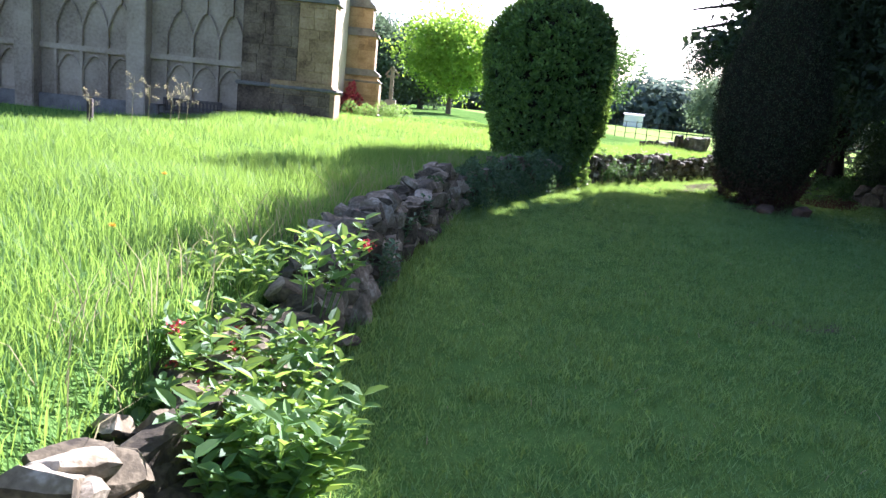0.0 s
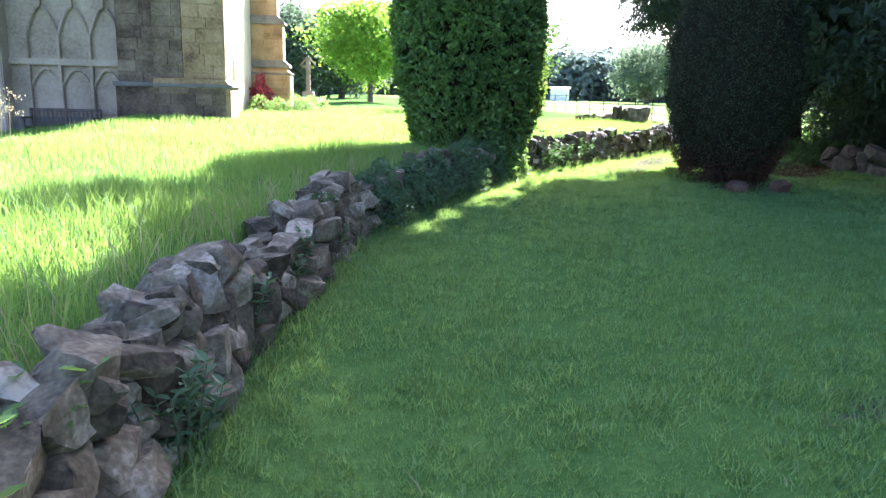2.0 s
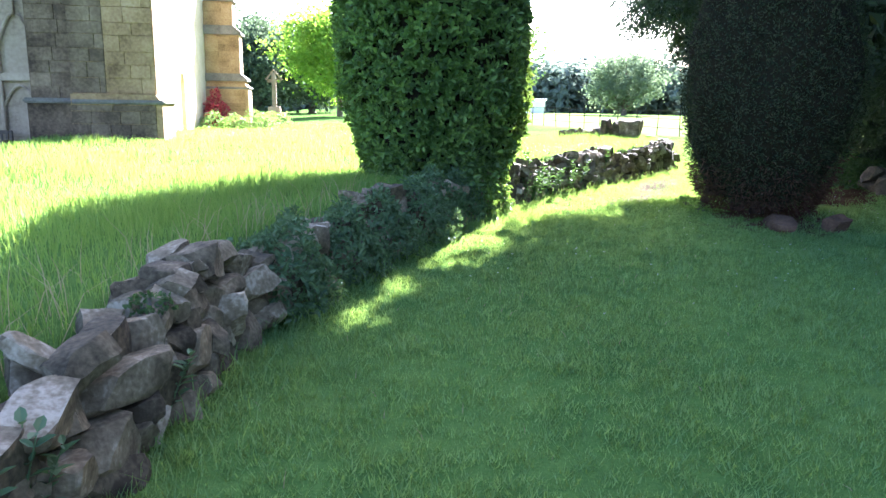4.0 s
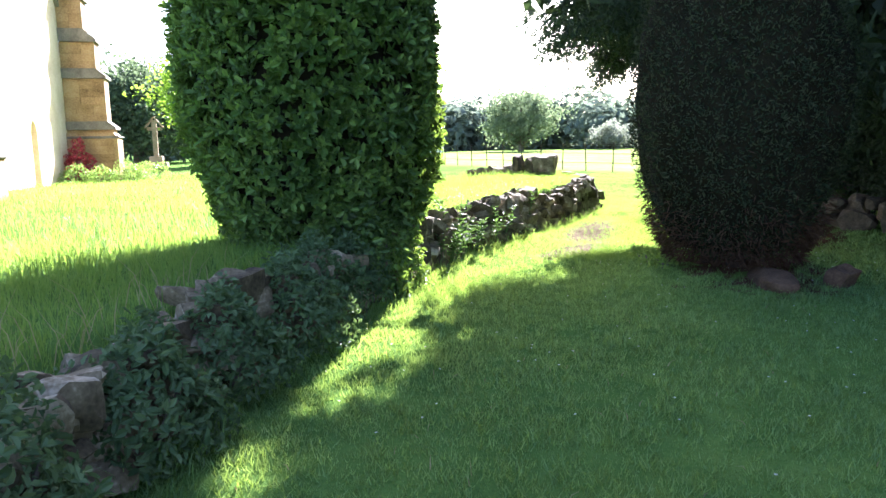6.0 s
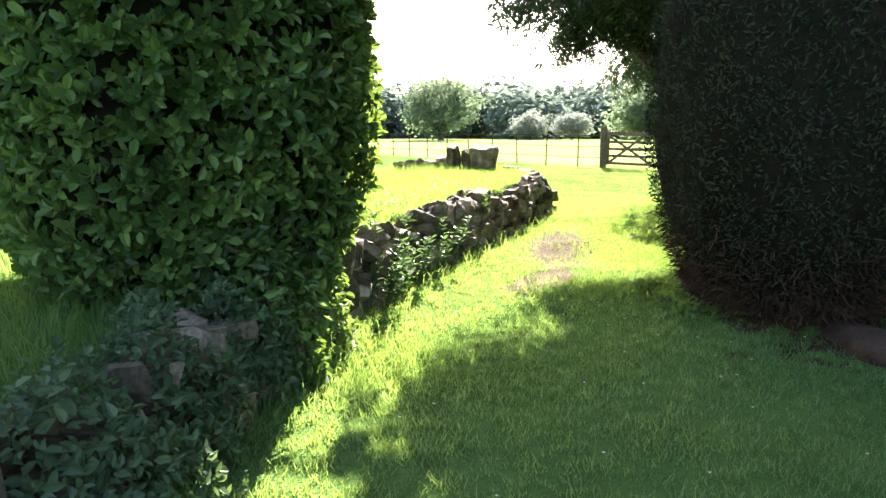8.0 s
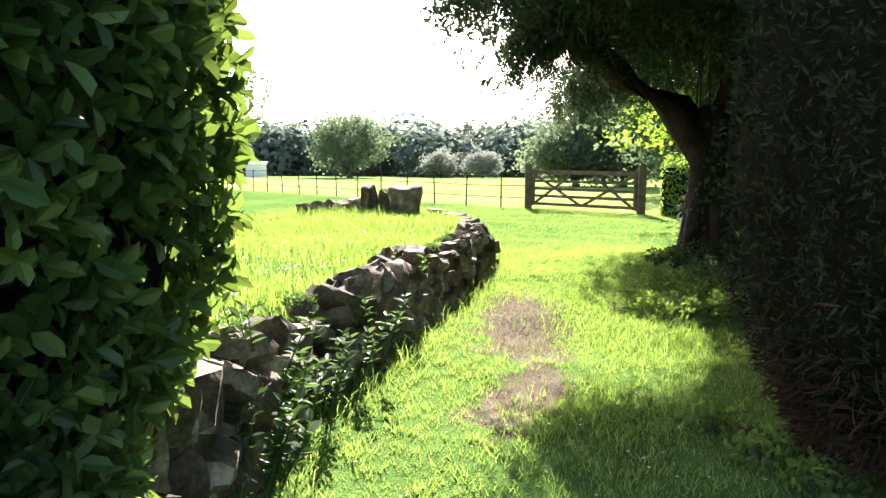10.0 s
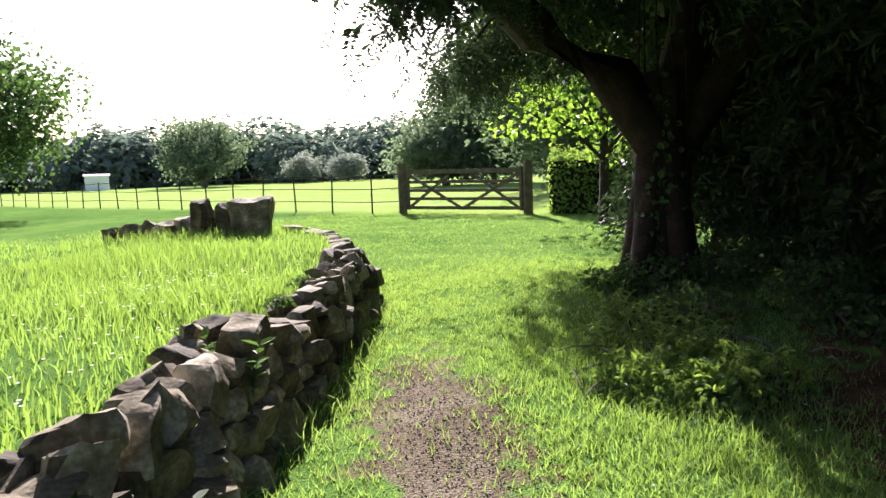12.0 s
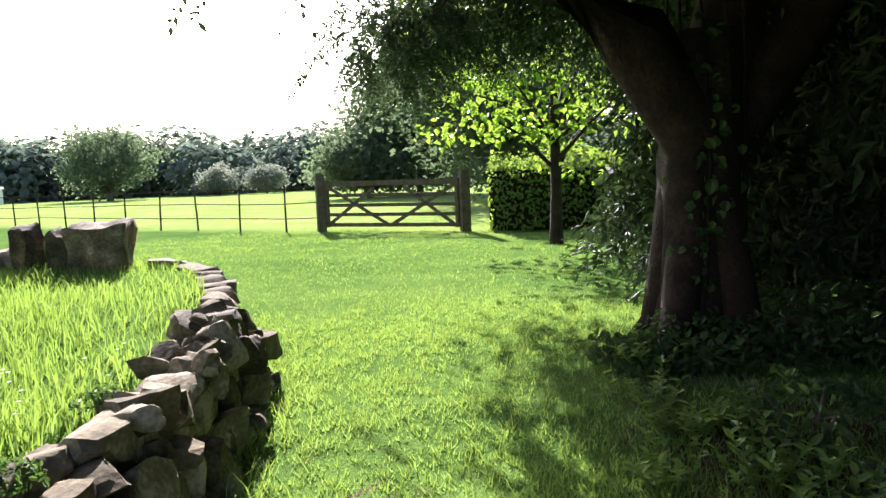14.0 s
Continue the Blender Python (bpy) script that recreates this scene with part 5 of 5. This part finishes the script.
for x, y, r, h in ((2.3, 13.15, 0.3, 0.75), (2.6, 13.55, 0.26, 0.6)):
    mound("low_bush", "low broad-leaved shoots spilling over the wall foot", x, y, r, r, h, 1100, 0.07, LAUREL, "shrub", True, 0.05)
for x, y, z, n in ((3.3, 14.3, 0.1, 12), (3.55, 14.65, 0.15, 9), (3.8, 14.95, 0.1, 12), (4.15, 15.4, 0.12, 10), (4.45, 15.75, 0.2, 8), (3.45, 14.75, 0.4, 7), (5.3, 16.85, 0.3, 5)):
    stemmed("wall_weed", "sunlit nettles and weeds on the wall side", x, y, z, n, 0.3, 0.24, 0.075, 6, IVY)
for k in range(16):
    f = k / 15
    x, y = 7.35 + 1.5 * f + random.uniform(-0.2, 0.25), 15.75 + 1.7 * f + random.uniform(-0.25, 0.2)
    stemmed("nettle_clump", "low nettles and weeds on the bank under the yew", x, y, float(land(x, y)), 9, random.uniform(0.1, 0.2), 0.2, 0.06, 5, HERB)
for k in range(12):
    x, y = 7.7 + random.uniform(-0.45, 0.5), 16.0 + random.uniform(-0.45, 0.45)
    mound("nettle_clump", "sunlit low weeds and nettles on the bank", x, y, 0.2, 0.2, random.uniform(0.1, 0.2), 260, 0.045, HERB, "plant", True)
for k in range(24):
    x, y = 9.0 + random.uniform(-0.5, 2.2), 16.2 + random.uniform(-1.3, 1.2)
    mound("ground_ivy", "ivy covering the shaded bank under the yew", x, y, 0.34, 0.34, random.uniform(0.14, 0.34), 340, 0.055, IVY, "plant", True)
for k in range(4):
    mound("ground_ivy", "ivy round the roots of the old yew", 9.05 + random.uniform(-0.25, 0.2), 17.7 + random.uniform(-0.3, 0.3), 0.2, 0.2, random.uniform(0.1, 0.18), 220, 0.055, IVY, "plant", True)
for x, y in ((5.42, 13.9), (5.3, 13.5), (5.25, 13.2)):
    mound("nettle_clump", "low nettles at the foot of the clipped yew", x, y, 0.13, 0.13, 0.12, 160, 0.05, HERB, "plant", True)

# ivy climbing the yew trunk
n = 1500
t = rng.uniform(0, 2 * math.pi, n)
z = rng.uniform(0.3, 3.2, n)
r = 0.23 + np.abs(rng.normal(0, 0.05, n))
P = np.stack([r * np.cos(t) + z * 0.08, r * np.sin(t) - z * 0.03, z], -1)
o_n = np.stack([np.cos(t), np.sin(t), np.full(n, 0.3)], -1)
keep = np.sin(t * 2.0 + z * 1.3) + rng.normal(0, 0.5, n) > 0.1
L = rng.uniform(0.04, 0.085, n)
ivy = thing("climbing_ivy", "ivy climbing the trunk of the old yew", "plant", (9.55, 17.45, float(land(9.55, 17.45))))
part("foliage", leaves("foliage", P[keep], (np.cross(o_n, spread(n)) + np.array([0, 0, -0.6]))[keep], unit(o_n + spread(n) * 0.5)[keep], L[keep], L[keep] * 0.8, IVY, True), None, ivy)
vines = []
for k in range(6):
    t0 = 2.4 + k * 0.55
    vines.append(tube([(0.23 * math.cos(t0 + 0.2 * math.sin(j)) + 0.05 * j * 0.5, 0.23 * math.sin(t0 + 0.2 * math.sin(j)), 0.1 + j * 0.5) for j in range(6)], [0.018, 0.016, 0.014, 0.012, 0.01, 0.006], 5))
part("vine", np_mesh("vine", *tubes(vines), BARK, True), None, ivy)

# ---- dead stalks and a post against the church ----
post = thing("iron_post", "short black iron post in the long grass", "post", (-6.07, 12.62, 0.0))
part("shaft", box(bmesh.new(), -0.045, 0.045, -0.045, 0.045, -0.4, 0.77, None, 0.01), IRON, post)
for x, y, h in ((-5.1, 12.0, 0.85), (-4.95, 12.3, 0.75), (-4.4, 12.2, 0.8), (-4.2, 12.0, 0.7), (-4.65, 12.5, 0.65), (-6.0, 12.4, 0.6)):
    stalk = thing("dead_stalk", "dry branching seed stalk above the long grass", "plant", (x, y, float(land(x, y))))
    lines = [tube([(0, 0, 0), (0.02, 0.01, h * 0.5), (0.05, 0, h)], [0.006, 0.005, 0.003], 5)]
    for k in range(5):
        t, z = k * 2.3, h * (0.55 + 0.09 * k)
        e = (0.03 + 0.12 * math.cos(t), 0.12 * math.sin(t), z + 0.1)
        lines.append(tube([(0.03, 0, z), e], [0.004, 0.002], 4))
        C = np.tile(np.array(e), (14, 1)) + rng.normal(0, 0.025, (14, 3))
        part("seed_head", leaves("seed_head", C, spread(14), spread(14), 0.03, 0.02, BLADE_DRY), None, stalk)
    part("stalk", np_mesh("stalk", *tubes(lines), BLADE_DRY), None, stalk)
# dandelions
for x, y in ((-1.45, 3.2), (-0.9, 2.0), (-1.9, 5.0)):
    flower = thing("dandelion", "yellow dandelion in the long grass", "flower", (x, y, float(land(x, y))))
    part("stalk", np_mesh("stalk", *tube([(0, 0, 0), (0.01, 0, 0.24)], [0.003, 0.003], 5), HERB), None, flower)
    P = np.tile([[0.01, 0, 0.24]], (40, 1))
    part("petal_head", leaves("petal_head", P, spread(40) * [1, 1, 0.4] + [0, 0, 0.3], spread(40), 0.02, 0.006, PETAL_YELLOW), None, flower)


# ---- grass ----
def blades(name, label, x, y, height, width, bend, material, seg=1, spread_xy=None):
    """Blades standing on the land at x, y: single triangles, or a quad and a tip where seg is 2."""
    n = len(x)
    z = land(x, y)
    a = rng.uniform(0, 2 * math.pi, n)
    face = np.stack([np.cos(a), np.sin(a), np.zeros(n)], -1)
    way = rng.uniform(0, 2 * math.pi, n)
    out = np.stack([np.cos(way), np.sin(way), np.zeros(n)], -1) * (bend * height * rng.uniform(0.2, 1.2, n))[:, None]
    base = np.stack([x, y, z - 0.01], -1)
    up = np.array([0, 0, 1.0]) * height[:, None]
    w = (face * width[:, None]) / 2
    if seg == 1:
        V = np.stack([base - w, base + w, base + up + out], 1).reshape(-1, 3)
        F = np.arange(n * 3).reshape(-1, 3)
    else:
        mid = base + up * 0.55 + out * 0.3
        V = np.stack([base - w, base + w, mid + w * 0.8, mid - w * 0.8, base + up * 0.92 + out], 1).reshape(-1, 3)
        i = np.arange(n)[:, None] * 5
        F = np.concatenate([i + [[0, 1, 2]], i + [[0, 2, 3]], i + [[3, 2, 4]]])
    ob = new(name, np_mesh(name, V, F, material))
    return tagged(ob, label, "grass", kind="stuff")


def scatter(n, x0, x1, y0, y1):
    return rng.uniform(x0, x1, n) + rng.normal(0, 0.07 * min(x1 - x0, 8), n), rng.uniform(y0, y1, n) + rng.normal(0, 0.07 * min(y1 - y0, 8), n)


def bare(x, y):
    """How worn the turf is: 0 grown over, 1 bare."""
    m = np.zeros(len(x))
    for cx, cy, ux, uy, l, w in ((6.2, 16.5, 0.54, 0.84, 1.5, 0.42), (5.05, 14.9, 0.8, 0.6, 0.75, 0.26), (5.9, 13.1, 0.2, 1.0, 1.1, 0.75), (8.0, 14.7, 0.8, 0.6, 1.7, 0.75)):
        dx, dy = x - cx, y - cy
        m = np.maximum(m, 1.2 - np.hypot((dx * ux + dy * uy) / l, (dx * uy - dy * ux) / w))
    return np.clip(m * 1.6, 0, 1)


# mown lawn
def mown(n, area, h0, h1, w):
    x, y = scatter(n, *area)
    d, _ = beside(x, y, RIM)
    ok = (d < -0.16) & (rng.random(n) > bare(x, y) * 0.93)
    x, y, d = x[ok], y[ok], d[ok]
    tall = 1 + 1.8 * np.exp(-((-d - 0.2) / 0.16)) * rng.random(len(x))
    tuft = 0.95 + 0.45 * np.sin(x * 13 + 2.3 * np.sin(y * 8.3)) * np.sin(y * 17 + 1.9 * np.sin(x * 9.1)) + 0.3 * np.sin(x * 29 + 2.1 * np.sin(y * 19)) * np.sin(y * 31 + 1.3 * np.sin(x * 23))
    grown = rng.random(len(x)) < 0.35 + 0.7 * tuft
    x, y, tall, tuft = x[grown], y[grown], tall[grown], tuft[grown]
    return blades("mown_grass", "short mown lawn grass with longer tufts along wall", x, y, rng.uniform(h0, h1, len(x)) * tall * np.maximum(tuft, 0.3), np.full(len(x), w), 0.85, BLADE_SHORT)


mown(420000, (-1, 6.5, 1.0, 13.0), 0.02, 0.058, 0.008)
mown(270000, (1, 11, 12.5, 21.0), 0.02, 0.055, 0.0085)
mown(90000, (4, 20, 19.0, 31.0), 0.02, 0.05, 0.012)
mown(60000, (6.0, 11, 1.0, 14.0), 0.03, 0.06, 0.008)


# long grass above the wall
def meadow(n, area, h0, h1, w, limit=0.0):
    x, y = scatter(n, *area)
    d, _ = beside(x, y, RIM)
    ok = (d > np.where(y < 3.6, -0.1, np.where(y < 8.5, -0.03, limit))) & (np.sin(x * 1.1 + 2 * np.sin(y * 0.7)) * 0.25 + 0.75 > rng.random(n)) & ~((x < -5.2) & (y > 22.6))
    x, y = x[ok], y[ok]
    patchy = 0.75 + 0.35 * np.sin(x * 1.7 + y * 0.9) * np.sin(y * 1.3 - x * 0.6)
    return blades("long_grass", "long unmown meadow grass above the wall", x, y, rng.uniform(h0, h1, len(x)) * patchy, np.full(len(x), w), 0.55, BLADE_LONG, 2)


meadow(95000, (-4.5, 0.5, 0.5, 8.0), 0.10, 0.30, 0.0055)
meadow(66000, (-6, 2.5, 8.0, 15.0), 0.10, 0.28, 0.0065)
meadow(55000, (-9, 9, 14.0, 24.5), 0.10, 0.26, 0.011)
meadow(40000, (2.5, 8.8, 14.5, 23.5), 0.10, 0.25, 0.0068)
meadow(26000, (-14, 8, 24.0, 42.0), 0.10, 0.22, 0.02)
meadow(17000, (-12, -3.5, 1.0, 20.0), 0.10, 0.28, 0.012)

# tufts in the sun at the hedge foot and on the bank
x = np.concatenate([rng.normal(2.95, 0.28, 1500), rng.normal(5.2, 0.3, 1200), rng.normal(6.9, 0.4, 3200), rng.normal(7.8, 0.5, 3200)])
y = np.concatenate([rng.normal(13.3, 0.35, 1500), rng.normal(14.4, 0.25, 1200), rng.normal(15.5, 0.45, 3200), rng.normal(16.7, 0.5, 3200)])
d, _ = beside(x, y, RIM)
x, y = x[d < -0.1], y[d < -0.1]
blades("rough_grass", "rough tufts of grass at hedge foot and bank", x, y, rng.uniform(0.04, 0.11, len(x)), np.full(len(x), 0.006), 0.8, BLADE_LONG, 2)
# pale straws and seed heads by the wall
x, y = scatter(3200, -1.6, 1.2, 2.0, 12.0)
d, _ = beside(x, y, RIM)
x, y = x[(d > -0.02) & (d < 0.4)], y[(d > -0.02) & (d < 0.4)]
blades("dry_straws", "pale dry grass stalks along the wall top", x, y, rng.uniform(0.18, 0.42, len(x)), np.full(len(x), 0.005), 0.9, BLADE_DRY, 2)
# lank grass at the foot of the wall
x, y = scatter(120000, -1.2, 8.2, 1.0, 20.0)
d, _ = beside(x, y, WALL)
ok = (d < -0.28) & (d > -0.3 - 0.4 * rng.random(len(x)) ** 1.5) & (np.sin(x * 5 + y * 3.3) + np.sin(y * 7.1) > -0.5)
x, y = x[ok], y[ok]
blades("lank_grass", "lank uncut grass along the foot of wall", x, y, rng.uniform(0.06, 0.22, len(x)), np.full(len(x), 0.006), 0.9, BLADE_SHORT, 2)
# coarse tufts standing out of the lawn
tx, ty = scatter(70, 0.4, 6.5, 2.0, 12.0)
x, y = np.repeat(tx, 60) + rng.normal(0, 0.07, 4200), np.repeat(ty, 60) + rng.normal(0, 0.06, 4200)
x, y = np.concatenate([x, rng.normal(2.75, 0.25, 500)]), np.concatenate([y, rng.normal(5.12, 0.1, 500)])
d, _ = beside(x, y, RIM)
x, y = x[d < -0.4], y[d < -0.4]
blades("coarse_tufts", "coarse darker grass tufts in the mown lawn", x, y, rng.uniform(0.05, 0.12, len(x)), np.full(len(x), 0.007), 0.9, BLADE_SHORT, 2)
x, y = scatter(500, 0.3, 6.5, 1.5, 12.0)
d, _ = beside(x, y, RIM)
x, y = x[d < -0.3], y[d < -0.3]
blades("lawn_straws", "stray pale straws lying in the lawn", x, y, rng.uniform(0.03, 0.07, len(x)), np.full(len(x), 0.006), 1.6, BLADE_DRY, 2)
for x, y, z, r, h in ((-0.3, 4.7, 0.03, 0.2, 0.3), (-0.34, 5.75, 0.06, 0.2, 0.36), (-0.2, 6.8, 0.05, 0.2, 0.34), (-0.02, 7.7, 0.03, 0.2, 0.28)):
    stemmed("wall_weed", "green weeds spilling down the wall face", x, y, z, 14, h, r, 0.065, 6, CATMINT)
# daisies
x, y = scatter(260, 1.5, 8, 9.5, 15.0)
d, _ = beside(x, y, RIM)
x, y = x[d < -0.5], y[d < -0.5]
P = np.repeat(np.stack([x, y, land(x, y) + 0.05], -1), 8, 0)
t = np.tile(np.arange(8) * math.pi / 4, len(x))
tagged(new("daisies", leaves("daisies", P, np.stack([np.cos(t), np.sin(t), np.full(len(t), 0.15)], -1), np.tile([[0, 0, 1.0]], (len(t), 1)), 0.0085, 0.005, PETAL_WHITE)), "tiny white daisies scattered in the lawn", "flowers", kind="stuff")
# white flowers in the meadow by the path end of the wall
x, y = scatter(500, 3.4, 6.6, 15.8, 19.6)
d, _ = beside(x, y, RIM)
x, y = x[(d > 0.15) & (d < 1.3)], y[(d > 0.15) & (d < 1.3)]
P = np.repeat(np.stack([x, y, land(x, y) + rng.uniform(0.14, 0.24, len(x))], -1), 6, 0)
t = np.tile(np.arange(6) * math.pi / 3, len(x))
tagged(new("meadow_flowers", leaves("meadow_flowers", P, np.stack([np.cos(t), np.sin(t), np.full(len(t), 0.3)], -1), np.tile([[0, 0, 1.0]], (len(t), 1)), 0.011, 0.008, PETAL_WHITE)), "small white flowers among the long meadow grass", "flowers", kind="stuff")
# fallen twigs on the bank and a cushion of moss on the wall
for k in range(14):
    x, y = 8.0 + random.uniform(-0.8, 0.9), 16.1 + random.uniform(-0.6, 0.7)
    g, a, l = float(land(x, y)), random.uniform(0, 6.28), random.uniform(0.18, 0.5)
    twig = thing("fallen_twig", "dry fallen yew twig lying on the bank", "twig", (x, y, g), "fallen twigs")
    bend = random.uniform(-0.3, 0.3)
    line = [(l * f * math.cos(a + bend * f), l * f * math.sin(a + bend * f), 0.03 + 0.04 * math.sin(f * 3)) for f in (0, 0.3, 0.65, 1)]
    part("stick", np_mesh("stick", *tube(line, [0.008, 0.007, 0.005, 0.002], 5), BARK_GREY, True), None, twig)
    for f in (0.4, 0.7):
        q = (l * f * math.cos(a + bend * f), l * f * math.sin(a + bend * f), 0.05)
        part("side_shoot", np_mesh("side_shoot", *tube([q, (q[0] + 0.1 * math.cos(a + 0.8), q[1] + 0.1 * math.sin(a + 0.8), 0.09)], [0.004, 0.001], 4), BARK_GREY, True), None, twig)
for x, y, z in ((6.05, 17.9, 0.5), (6.5, 18.4, 0.52), (3.95, 15.7, 0.5), (0.0, 7.9, 0.46), (-0.55, 5.1, 0.42)):
    mound("moss_cushion", "green moss and small weeds on the wall top", x, y, 0.1, 0.09, 0.06, 200, 0.024, IVY, "plant", True, z)
# grass blades hanging over the wall stones
x, y = scatter(9000, -1.2, 8.0, 2.5, 20.0)
d, _ = beside(x, y, WALL)
ok = (d > -0.12) & (d < 0.22) & (np.sin(x * 3.1 + y * 2.3) + np.sin(y * 5.3) > 0.2)
x, y = x[ok], y[ok]
blades("wall_grass", "grass growing over the back of the wall", x, y, rng.uniform(0.3, 0.55, len(x)), np.full(len(x), 0.006), 0.75, BLADE_LONG, 2)
# gravel on the bare path
x, y = rng.normal(0, 1, 1500), rng.normal(0, 1, 1500)
px, py = 6.2 + x * 0.6 * 0.54 + y * 0.19 * 0.84, 16.5 + x * 0.6 * 0.84 - y * 0.19 * 0.54
C = np.stack([px, py, land(px, py) + 0.003], -1)
q = rng.uniform(0.003, 0.008, 1500)[:, None, None]
oct_v = np.array([(1, 0, 0), (0, 1, 0), (-1, 0, 0), (0, -1, 0), (0, 0, 0.7), (0, 0, -0.7)])
V = C[:, None, :] + oct_v[None] * q * rng.uniform(0.6, 1.3, (1500, 6, 1))
F = (np.arange(1500)[:, None, None] * 6 + np.array([(0, 1, 4), (1, 2, 4), (2, 3, 4), (3, 0, 4), (1, 0, 5), (2, 1, 5), (3, 2, 5), (0, 3, 5)])[None]).reshape(-1, 3)
tagged(new("path_gravel", np_mesh("path_gravel", V.reshape(-1, 3), F, PEBBLE)), "small stones trodden into the bare path", "gravel", kind="stuff")
